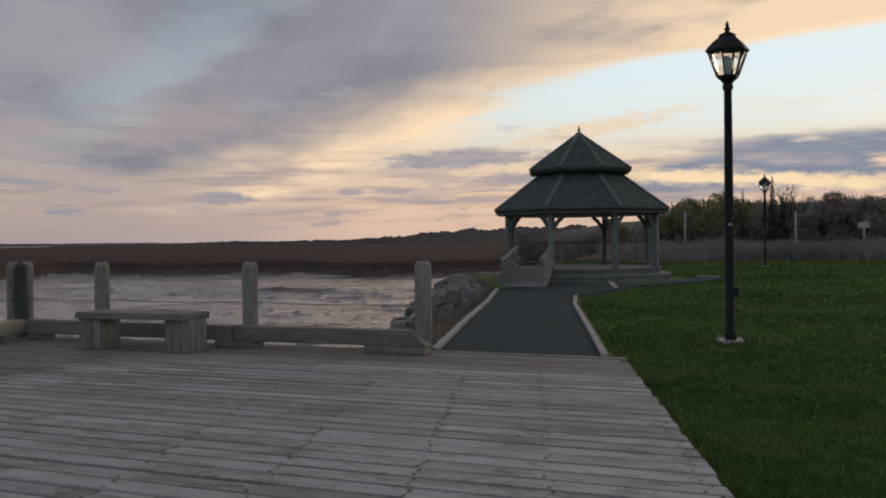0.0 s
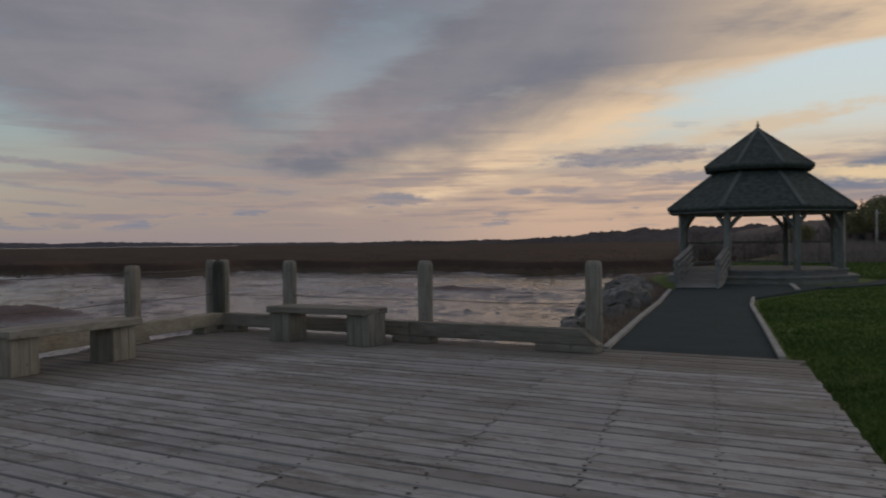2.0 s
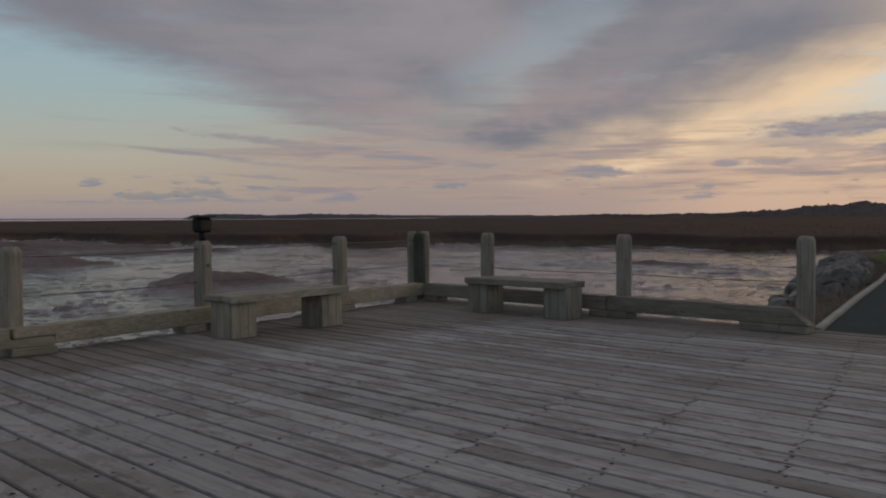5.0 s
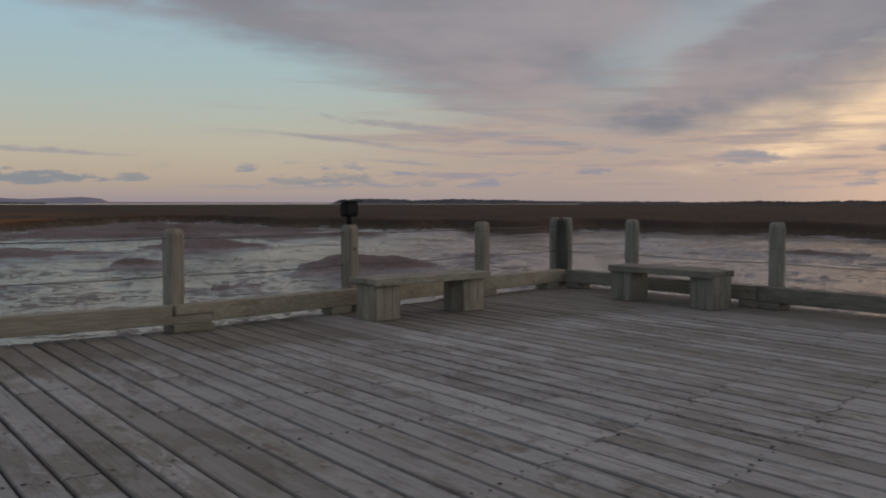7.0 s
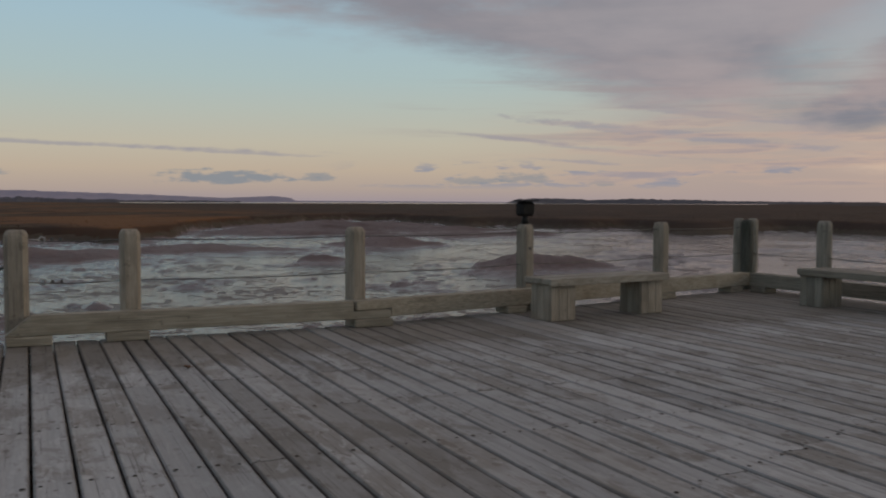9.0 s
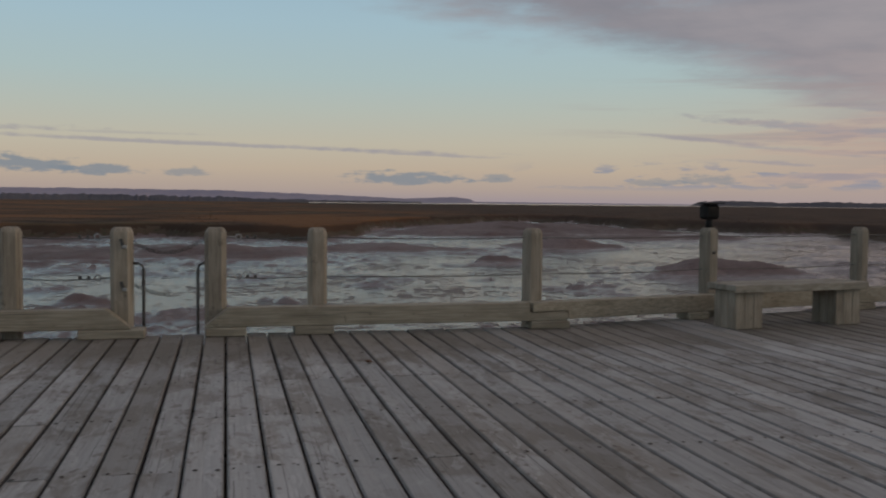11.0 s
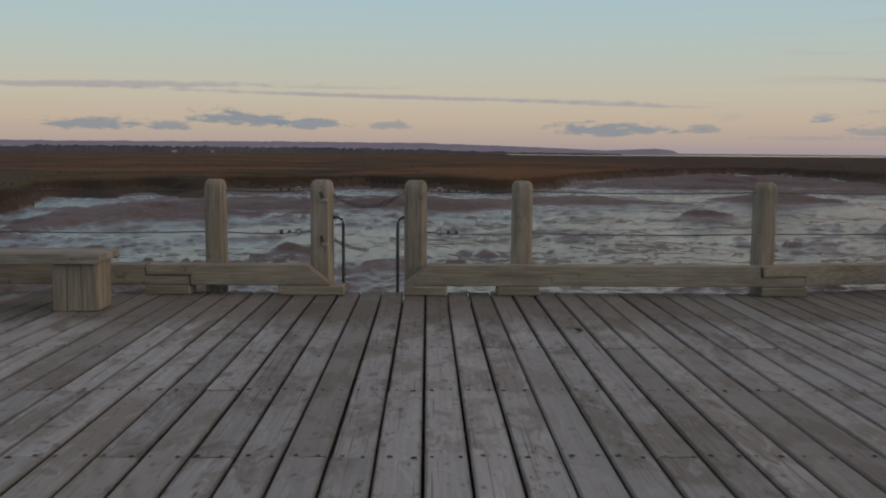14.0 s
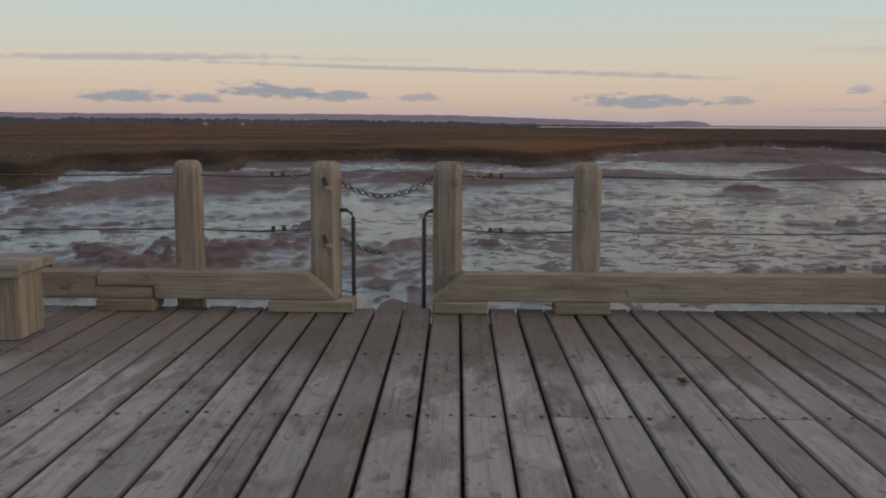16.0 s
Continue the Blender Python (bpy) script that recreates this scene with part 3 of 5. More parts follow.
def shore_dist(x, y):
    """Signed distance to the shoreline, positive on land."""
    best, side = np.full(x.shape, 1e9), np.ones(x.shape)
    for (ax, ay), (cx, cy) in zip(SHORE, SHORE[1:]):
        ux, uy = cx - ax, cy - ay
        t = np.clip(((x - ax) * ux + (y - ay) * uy) / (ux * ux + uy * uy), 0, 1)
        d = np.hypot(x - ax - t * ux, y - ay - t * uy)
        s = np.where((x - ax) * uy - (y - ay) * ux > 0, 1.0, -1.0)
        side = np.where(d < best, s, side)
        best = np.minimum(best, d)
    wharf = np.minimum(x + 9.30 + 0.222 * np.maximum(y - 3.33, 0.0), 10.25 - y)   # unseen fill added under the deck to stop water light in plank gaps
    return np.maximum(best * side, wharf)


def smooth01(v):
    v = np.clip(v, 0, 1)
    return v * v * (3 - 2 * v)


# mud bars: azimuth, distance, half width, half depth, height
MOUNDS = [(61.5, 62, 2.6, 4.0, 0.62), (58.2, 64, 3.4, 4.5, 0.72), (69.0, 92, 4.5, 5.0, 0.95), (73.2, 69, 2.2, 2.4, 0.58), (75.6, 66, 1.6, 1.6, 0.34), (52.0, 72, 3.0, 3.0, 0.30), (86.2, 41.5, 0.85, 0.9, 0.46), (87.5, 42.5, 0.6, 0.7, 0.30),
          (107.5, 66, 5.0, 7.0, 0.75), (111.5, 60, 3.0, 5.0, 0.6), (98.6, 42, 1.3, 1.3, 0.48), (96.8, 40.5, 0.8, 0.8, 0.3), (102.0, 49, 2.4, 1.4, 0.34)]
MOUNDS += [(79.0, 84, 7.0, 4.0, 0.50), (92.0, 78, 7.0, 5.0, 0.50), (98.0, 72, 4.0, 4.0, 0.40), (64.0, 118, 9.0, 9.0, 0.8), (73.0, 124, 7.0, 8.0, 0.9), (73.5, 150, 11.0, 13.0, 1.0), (69.0, 165, 9.0, 14.0, 1.0), (77.5, 128, 5.0, 7.0, 0.7), (66.0, 140, 8.0, 9.0, 0.7), (45.0, 92, 3.5, 3.0, 0.3), (33.0, 84, 3.0, 2.5, 0.25)]


def marsh_edge(a):
    """Distance of the marsh's edge by azimuth in degrees."""
    r = np.interp(a, [-40, 10, 22, 30, 45, 58, 65, 69, 74, 78, 82, 86, 92, 100, 115, 140], [130, 124, 118, 120, 142, 160, 190, 220, 215, 160, 126, 112, 104, 98, 90, 85])
    return r + 42 * (fbm(a / 5.0, a * 0 + 3.0, 2, 9) - 0.5)


def marsh_step(x, y):
    """0 on the mudflat, 1 on the marsh, rising over the peat bank between."""
    a = np.degrees(np.arctan2(-x, y))
    return smooth01((np.hypot(x, y) - marsh_edge(a) + 5 + 26 * (fbm(x / 17.0, y / 17.0, 3, 7) - 0.5)) / 9)


def ground_z(x, y):
    r = np.hypot(x, y)
    a = np.degrees(np.arctan2(-x, y))
    d = shore_dist(x, y)
    wob = fbm(x / 9.0, y / 9.0, 5, 2) - 0.5
    west = smooth01((a - 62) / 12)
    # broad bars and pools, then tidal rills that wind between them, then small clods
    mud = -3.12 + 0.62 * wob + 0.55 * (fbm(x / 24.0, y / 24.0, 3, 5) - 0.5) + 0.28 * smooth01((r - 58) / 24) * smooth01((a - 74) / 10) - 0.10 * (1 - west)
    rill = np.abs(fbm(x / 13.0 + 0.6 * wob, y / 13.0, 3, 26) - 0.5)
    mud = mud - 0.22 * smooth01(1 - rill / 0.05) * smooth01((r - 30) / 10)
    mud = mud + 0.26 * (fbm(x / 2.6, y / 2.6, 3, 6) - 0.5) + 0.15 * (np.abs(fbm(x / 0.8, y / 0.8, 2, 16) - 0.5) * 2 - 0.3)
    mud = mud - 0.10 * smooth01((88 - a) / 8) * west * smooth01((78 - r) / 20) + 0.22 * smooth01((43 - r) / 7) * smooth01((a - 87) / 5)
    mud = mud + 0.20 * (fbm(x / 0.75, y / 0.75, 3, 91) - 0.5) * smooth01((70 - r) / 30) * west + 0.28 * (fbm(x / 1.0, y / 1.0, 3, 93) - 0.5) * smooth01((46 - r) / 10) + 0.24 * (fbm(x / 1.7, y / 1.7, 4, 95) - 0.5) * smooth01((r - 40) / 20) * west
    for ma, mr, lx, ly, hh in MOUNDS:
        ma = math.radians(ma)
        u = -x * math.sin(ma) + y * math.cos(ma) - mr
        v = -x * math.cos(ma) - y * math.sin(ma)
        lump = np.exp(-(u / ly) ** 2 - ((v + 0.5 * wob * lx) / lx) ** 2)
        mud = mud + 1.15 * hh * lump * (0.9 + 0.7 * wob)
    clod = smooth01((fbm(x / 1.2, y / 1.2, 3, 71) - 0.55) / 0.08) * smooth01((fbm(x / 8.0, y / 8.0, 2, 73) - 0.46) / 0.14)
    mud = mud + (0.12 + 0.12 * smooth01((40 - r) / 6)) * clod * smooth01((85 - r) / 35)
    step = marsh_step(x, y)
    marsh = -1.35 + 0.35 * (fbm(x / 14, y / 14, 4, 11) - 0.5) + 0.9 * smooth01((r - 300) / 700)
    sea = mud * (1 - step) + marsh * step
    land = -0.075 + 0.02 * (fbm(x / 3, y / 3, 3, 13) - 0.5) + 0.25 * smooth01((r - 60) / 60) + 3.0 * smooth01((r - 110) / 120) * smooth01((11 - a) / 5)
    under = smooth01(-d / 4.4)
    z = np.where(d >= 0, land, land * (1 - under) + sea * under)
    return z


def east_line(y):
    return -0.50 - (y - 5.04) * 0.309


azs = np.concatenate([np.arange(-18, 128, 0.16), np.arange(128, 342, 3.0)])
rads = np.concatenate([[0.02, 0.6, 1.2, 2.0, 3.0, 4.0], np.geomspace(5.0, 28.0, 34), np.geomspace(28.3, 265.0, 330), np.geomspace(267.0, 335.0, 12), np.geomspace(345.0, 4600.0, 34)])
AA, RR = np.meshgrid(np.radians(azs), rads)
GX, GY = -np.sin(AA) * RR, np.cos(AA) * RR
GZ = ground_z(GX, GY)
na, nr = len(azs), len(rads)
ii, jj = np.meshgrid(np.arange(nr - 1), np.arange(na), indexing="ij")
jn = (jj + 1) % na
gf = np.stack([ii * na + jj, ii * na + jn, (ii + 1) * na + jn, (ii + 1) * na + jj], -1).reshape(-1, 4)[:, ::-1]
cx, cy = GX[:-1].ravel(), GY[:-1].ravel()
cd, cr, ca = shore_dist(cx, cy), np.hypot(cx, cy), np.degrees(np.arctan2(-cx, cy))
rise = marsh_step(cx, cy)
mi = np.where(rise > 0.34 + 0.3 * (fbm(cx / 9, cy / 9, 3, 41) - 0.5), 1, np.where(rise > 0.015, 3, 0))
mi = np.where(cd > -3.6, 3, mi)
mi = np.where(cd > 0.75, 2, mi)
# dark soil on the added fill, so the gaps between planks stay dark
mi = np.where((cx < east_line(cy) - 0.1) & (cy < 10.7) & (np.abs(cx) < 12.5) & (cy > -40), 3, mi)
mi = np.where((cd > 0.75) & (cr > 58 + 10 * (fbm(cx / 8, cy / 8, 3, 3) - 0.5)), 4, mi)
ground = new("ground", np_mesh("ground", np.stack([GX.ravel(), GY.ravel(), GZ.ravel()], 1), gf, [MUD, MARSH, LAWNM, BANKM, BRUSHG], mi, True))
tagged(ground, "tidal mudflat, brown salt marsh and mown green lawn", "ground", kind="structure")

wa = np.arange(0, 360, 4.0)
wr = [14.0, 60.0, 120.0, 230.0]
wv = [(-math.sin(radians(a)) * r, math.cos(radians(a)) * r, -3.15) for r in wr for a in wa]
nw = len(wa)
wf = [(i * nw + j, i * nw + (j + 1) % nw, (i + 1) * nw + (j + 1) % nw, (i + 1) * nw + j)[::-1] for i in range(3) for j in range(nw)]
water = new("water", np_mesh("water", wv, wf, WATER))
tagged(water, "shallow ebb-tide water shining between mud banks", "water", kind="structure")


ba = np.arange(46.0, 86.0, 1.0)
bv = [(-math.sin(radians(a)) * r, math.cos(radians(a)) * r, -0.30) for r in (1150.0, 4500.0) for a in ba]
nb_ = len(ba)
bay = new("water_bay", np_mesh("water_bay", bv, [(j, nb_ + j, nb_ + j + 1, j + 1) for j in range(nb_ - 1)], WATER))
tagged(bay, "pale strip of open bay beyond the marsh", "water", kind="structure")

# ---------------------------------------------------------------- deck
def west_edge(y):
    return -9.56 if y < 3.33 else -(9.56 + 0.222 * (y - 3.33))


def east_edge(y):
    return -0.50 - (y - 5.04) * 0.309


def turned(x, y, z, rz):
    return Matrix.Translation((x, y, z)) @ Matrix.Rotation(rz, 4, "Z")


PITCH = 0.2085
bm = bmesh.new()
for x in np.arange(-11.0, 3.0, 1.15):
    lo, hi = -6.0, 10.45
    while hi > lo and not (west_edge(hi) + 0.1 < x < east_edge(hi) - 0.1):
        hi -= 0.2
    while lo < hi and not (west_edge(lo) + 0.1 < x < east_edge(lo) - 0.1):
        lo += 0.2
    if hi - lo > 0.5:
        add_box(bm, (x, (lo + hi) / 2, -0.15), (0.09, hi - lo, 0.19))
deck = new("floor_deck", bm_mesh("floor_deck", bm, JOIST))
tagged(deck, "joists under a weathered grey plank deck", "deck", kind="structure")

# ---------------------------------------------------------------- gate, posts, beams
AW = math.atan2(0.222, 1.0)          # the western rail bends outwards past the third bay


def post_mesh(name, mat, w=0.225, h=1.06, foot=-1.2, round_=False, lean=0.0):
    """A post with chamfered arrises and a bevelled head."""
    a, c = w / 2, w * 0.2
    outline = [(-a + c, -a), (a - c, -a), (a, -a + c), (a, a - c), (a - c, a), (-a + c, a), (-a, a - c), (-a, -a + c)]
    if round_:
        outline = [(a * math.cos(t), a * math.sin(t)) for t in np.linspace(0, 2 * math.pi, 15)[:-1]]
    bm = bmesh.new()
    levels = [(1.0, foot), (1.0, h - 0.085), (0.97, h - 0.05), (0.84, h - 0.018), (0.62, h)]
    rings = [[bm.verts.new((x * s + lean * z, y * s, z)) for x, y in outline] for s, z in levels]
    m_ = len(outline)
    for r0, r1 in zip(rings, rings[1:]):
        for j in range(m_):
            bm.faces.new((r0[j], r0[(j + 1) % m_], r1[(j + 1) % m_], r1[j]))
    bm.faces.new(rings[-1])
    bm.faces.new(rings[0][::-1])
    return bm_mesh(name, bm, mat)


PW = post_mesh("rail_post", POST, 0.192, 1.085)
PG = post_mesh("rail_post", POST, 0.214, 1.085)
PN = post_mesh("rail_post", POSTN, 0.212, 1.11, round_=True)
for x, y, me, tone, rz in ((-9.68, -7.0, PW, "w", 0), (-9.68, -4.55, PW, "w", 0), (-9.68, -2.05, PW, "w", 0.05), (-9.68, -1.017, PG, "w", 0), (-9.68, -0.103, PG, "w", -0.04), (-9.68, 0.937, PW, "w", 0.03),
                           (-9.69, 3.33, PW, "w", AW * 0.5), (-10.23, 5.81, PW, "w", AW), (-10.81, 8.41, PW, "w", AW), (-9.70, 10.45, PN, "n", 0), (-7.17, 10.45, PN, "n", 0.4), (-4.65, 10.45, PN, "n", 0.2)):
    ob = new("rail_post", me)
    ob.matrix_basis = turned(x, y, 0, rz)
    holed_post = ob if y < 6 else holed_post
    tagged(ob, "square weathered timber post with chamfered head" if tone == "w" else "grey-green round-headed timber rail post", "post", "posts along the wharf rail")

# dark disc on the post face, stands for a dark hole
part("bolt", tube_mesh("bolt", [(0.088, 0, 0.78), (0.106, 0, 0.78)], 0.022, DARKSTEEL, 8), holed_post, "small dark disc standing for a hole in the post")

cp = empty("corner_post", turned(-11.25, 10.42, 0, 0.82))
part("round_timber", post_mesh("round_timber", PILE, 0.19, 1.10, round_=True), cp, "dark round timber pile", pose(0.02, -0.07, 0))
for q in ((-0.105, 0.03), (0.10, 0.03)):
    part("round_timber", post_mesh("round_timber", POSTN, 0.17, 1.12, round_=True), cp, "", pose(q[0], q[1], 0))
tagged(cp, "corner post of three bundled round piles", "post", "posts along the wharf rail")


def beam(name, x0, y0, x1, y1, mat, cut0=False, cut1=False, blocks=(), wide=0.2, label="", lap0=0.0, lap1=0.0):
    """A toe timber on blocks; a cut end slopes down, a lapped end is halved over its neighbour."""
    ln = math.hypot(x1 - x0, y1 - y0)
    root = empty(name, turned(x0, y0, 0, math.atan2(y1 - y0, x1 - x0)))
    bm = bmesh.new()
    za, zm, zb, a = 0.088, 0.182, 0.282, wide / 2
    head = [(0.0, za), (0.24, zb)] if cut0 else [(lap0, za), (lap0, zm), (0.0, zm), (0.0, zb)] if lap0 else [(0.0, za), (0.0, zb)]
    tail = [(ln - 0.24, zb), (ln, za)] if cut1 else [(ln, zb), (ln, zm - 0.006), (ln + lap1, zm - 0.006), (ln + lap1, za)] if lap1 else [(ln, zb), (ln, za)]
    side = head + tail
    near_, far_ = [bm.verts.new((u, -a, z)) for u, z in side], [bm.verts.new((u, a, z)) for u, z in side]
    bm.faces.new(near_[::-1])
    bm.faces.new(far_)
    for i in range(len(side)):
        j = (i + 1) % len(side)
        bm.faces.new((near_[i], near_[j], far_[j], far_[i]))
    bmesh.ops.recalc_face_normals(bm, faces=bm.faces)
    bmesh.ops.bevel(bm, geom=bm.edges[:], offset=0.011, segments=2, affect="EDGES")
    part("timber", bm_mesh("timber", bm, mat), root)
    for u, l in blocks:
        part("block", box_mesh("block", (0, 0, 0.043), (l, wide + 0.05, 0.086), mat, 0.008), root, "", pose(u, 0.0, 0))
    tagged(root, label, "toe rail", "toe rails round the deck")
    return root


LB = "heavy weathered toe timber resting on short blocks"
beam("toe_rail", -9.47, -2.655, -9.47, -0.90, BEAM, False, True, ((1.565, 0.62), (0.21, 0.42)), label=LB, lap0=0.42)
beam("toe_rail", -9.47, -7.6, -9.47, -2.66, BEAM, False, False, ((2.67, 0.4), (0.97, 0.4)), label=LB, lap1=0.42)
beam("toe_rail", -9.47, -0.22, -9.47, 3.21, BEAM, True, False, ((0.22, 0.40), (1.10, 0.40), (3.655, 0.44)), label=LB, lap1=0.435)
beam("toe_rail", -9.465, 3.215, -10.01, 5.72, BEAM, blocks=((2.3, 0.3),), label=LB, lap0=0.45)
beam("toe_rail", -10.012, 5.73, -11.0, 10.18, BEAM, blocks=((2.55, 0.4), (4.2, 0.3)), label=LB)
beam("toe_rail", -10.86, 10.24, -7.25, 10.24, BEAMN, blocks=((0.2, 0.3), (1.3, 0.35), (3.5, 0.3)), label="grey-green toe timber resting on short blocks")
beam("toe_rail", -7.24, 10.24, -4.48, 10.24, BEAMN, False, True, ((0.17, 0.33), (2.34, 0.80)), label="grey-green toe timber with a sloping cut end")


def wire(pts, label, z0, r=0.006):
    """A cable run through the posts, a little slack in each bay."""
    path = []
    for (xa, ya), (xb, yb) in zip(pts, pts[1:]):
        for t in np.linspace(0, 1, 7)[:-1]:
            path.append((xa + (xb - xa) * t, ya + (yb - ya) * t, z0 - 0.02 * 4 * t * (1 - t)))
    path.append((*pts[-1], z0))
    ob = new("rail_cable", tube_mesh("rail_cable", path, r, DARKSTEEL, 5))
    tagged(ob, label, "cable", "cables of the rail")


WS = [(-9.68, -7.0), (-9.68, -4.55), (-9.68, -2.05), (-9.68, -1.1)]
WN = [(-9.68, 0.0), (-9.68, 0.937), (-9.69, 3.33), (-10.23, 5.81), (-10.81, 8.41), (-11.25, 10.42)]
NN = [(-11.25, 10.42), (-9.70, 10.45), (-7.17, 10.45), (-4.65, 10.45)]
for z0 in (0.575, 0.985):
    wire(WS, "thin steel cable strung between timber posts", z0)
    wire(WN, "thin steel cable strung between timber posts", z0)
for z0 in (0.575,):
    wire(NN, "thin dark cable strung between grey posts", z0)


def ring_mesh(name, R, r, mat, seg=14):
    bm = bmesh.new()
    rings = []
    for i in range(seg):
        t = 2 * math.pi * i / seg
        rings.append([bm.verts.new((0, (R + r * math.cos(p)) * math.cos(t), (R + r * math.cos(p)) * math.sin(t) )) for p in np.linspace(0, 2 * math.pi, 7)[:-1]])
        for v, p in zip(rings[-1], np.linspace(0, 2 * math.pi, 7)[:-1]):
            v.co.x = r * math.sin(p)
    for i in range(seg):
        a, c = rings[i], rings[(i + 1) % seg]
        for j in range(6):
            bm.faces.new((a[j], a[(j + 1) % 6], c[(j + 1) % 6], c[j]))
    bmesh.ops.recalc_face_normals(bm, faces=bm.faces)
    return bm_mesh(name, bm, mat, True)


RING = ring_mesh("eye", 0.028, 0.008, GALV)
ROD = tube_mesh("shank", [(0, 0, 0), (0, 0.1, 0)], 0.008, GALV, 6)
CLAMP = box_mesh("clamp", (0, 0, 0), (0.02, 0.03, 0.04), DARKSTEEL, 0.005)
for y, sgn in ((-1.017, -1), (-0.103, 1)):
    for z0 in (0.575, 0.985):
        eb = empty("turnbuckle", turned(-9.68, y + sgn * 0.11, z0, 0 if sgn > 0 else math.pi))
        part("shank", ROD, eb)
        part("eye", RING, eb, "", pose(0, 0.12, 0))
        for u in (0.21, 0.29):
            part("clamp", CLAMP, eb, "", pose(0, u, 0))
        tagged(eb, "galvanised eyebolt and cable clamps on gate post", "turnbuckle", "turnbuckles at the gate")

# chains across the gate
LINK = ring_mesh("link", 0.017, 0.0047, DARKSTEEL, 8)
for (ya, za), (yb, zb), sag, cnt in (((-0.90, 0.93), (-0.22, 0.97), 0.12, 26), ((-0.90, 0.50), (-0.58, 0.40), 0.02, 13)):
    ch = empty("gate_chain", pose(-9.66, 0, 0))
    for i in range(cnt):
        t = i / (cnt - 1)
        y, z = ya + (yb - ya) * t, za + (zb - za) * t - sag * 4 * t * (1 - t)
        part("link", LINK, ch, "", pose(0, y, z, 0, 0, 90 if i % 2 else 12))
    tagged(ch, "galvanised chain hung across the ladder gate" if cnt > 20 else "loose galvanised chain end hanging from gate post", "chain")
for z0 in (0.925, 0.50):
    hasp = empty("chain_hasp", pose(-9.56, -1.0, z0, 0, 0, 0))
    part("plate", box_mesh("plate", (0, 0, 0), (0.012, 0.035, 0.10), DARKSTEEL, 0.004), hasp, "", pose(0, 0, 0, 18, 0, 0))
    part("bolt", box_mesh("bolt", (0.015, 0.02, -0.035), (0.02, 0.05, 0.035), GALV, 0.006), hasp, "bright metal bolt")
    tagged(hasp, "steel chain hasp bolted to gate post", "hasp", "hasps on the gate post")
for y, sgn in ((-0.81, -1), (-0.28, 1)):
    pts = [(-9.66, y + sgn * 0.10, 0.720), (-9.66, y + sgn * 0.05, 0.720), (-9.66, y + sgn * 0.015, 0.700), (-9.66, y, 0.660), (-9.66, y, 0.3), (-9.66, y, -1.8)]
    ob = new("ladder_handrail", tube_mesh("ladder_handrail", pts, 0.016, DARKSTEEL, 8))
    tagged(ob, "bent galvanised pipe handrail of a wharf ladder", "handrail", "handrails of the ladder")


# lamp head on the fifth post
fl = empty("post_floodlight", turned(-10.23, 5.81, 1.09, AW))
part("stem", tube_mesh("stem", [(0, 0, -0.02), (0, 0, 0.11)], 0.045, BLACKPAINT, 8), fl)
bm = bmesh.new()
add_box(bm, (0, 0, 0.19), (0.15, 0.24, 0.19), 0.035)
part("housing", bm_mesh("housing", bm, BLACKPAINT), fl)
part("visor", box_mesh("visor", (0.02, 0, 0.295), (0.20, 0.27, 0.016), BLACKPAINT, 0.004), fl)
part("lens", box_mesh("lens", (0.077, 0, 0.19), (0.012, 0.17, 0.12), GLASS, 0.003), fl, "clear glass front")
tagged(fl, "small black floodlight on top of a timber post", "floodlight")


# ---------------------------------------------------------------- benches
def bench(m, length, mat_s, mat_l, legs, label):
    """A slab bench; local x along the seat, two boarded box legs."""
    root = empty("bench", m)
    for i, y in enumerate((-0.155, 0.0, 0.155)):
        part("seat_board", box_mesh("seat_board", (0, y, 0.458), (length, 0.15, 0.068), mat_s, 0.008), root)
    for side in (-0.215, 0.215):
        part("apron", box_mesh("apron", (0, side + math.copysign(0.022, side), 0.449), (length, 0.03, 0.085), mat_s, 0.006), root)
    for u in legs:
        leg = part("leg", box_mesh("leg", (0, 0, 0.2115), (0.33, 0.33, 0.421), mat_l, 0.004), root, "", pose(u, 0, 0))
        for i in range(3):
            for s in (-1, 1):
                part("cladding_board", box_mesh("cladding_board", (0, 0, 0.2105), (0.118, 0.022, 0.421), mat_l, 0.005), leg, "", pose((i - 1) * 0.122, s * 0.178, 0))
                part("cladding_board", box_mesh("cladding_board", (0, 0, 0.2105), (0.022, 0.105, 0.421), mat_l, 0.005), leg, "", pose(s * 0.178, (i - 1) * 0.11, 0))
    tagged(root, label, "bench", "benches round the deck")
    return root


BSEAT = wood("bench_seat_timber", (0.23, 0.21, 0.175), (0.38, 0.35, 0.295), (0.20, 0.175, 0.14), (0, 1, 0))
bench(turned(-9.25, 6.28, 0, math.pi / 2 + 0.13), 1.88, BSEAT, POST, (-0.70, 0.70), "low weathered timber bench with boxed legs by the bent rail")
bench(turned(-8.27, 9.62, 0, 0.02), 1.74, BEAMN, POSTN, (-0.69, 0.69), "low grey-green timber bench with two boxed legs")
bench(turned(-8.60, -3.72, 0, math.pi / 2), 2.0, BSEAT, POST, (-0.76, 0.76), "low weathered timber bench beside the ladder gate")


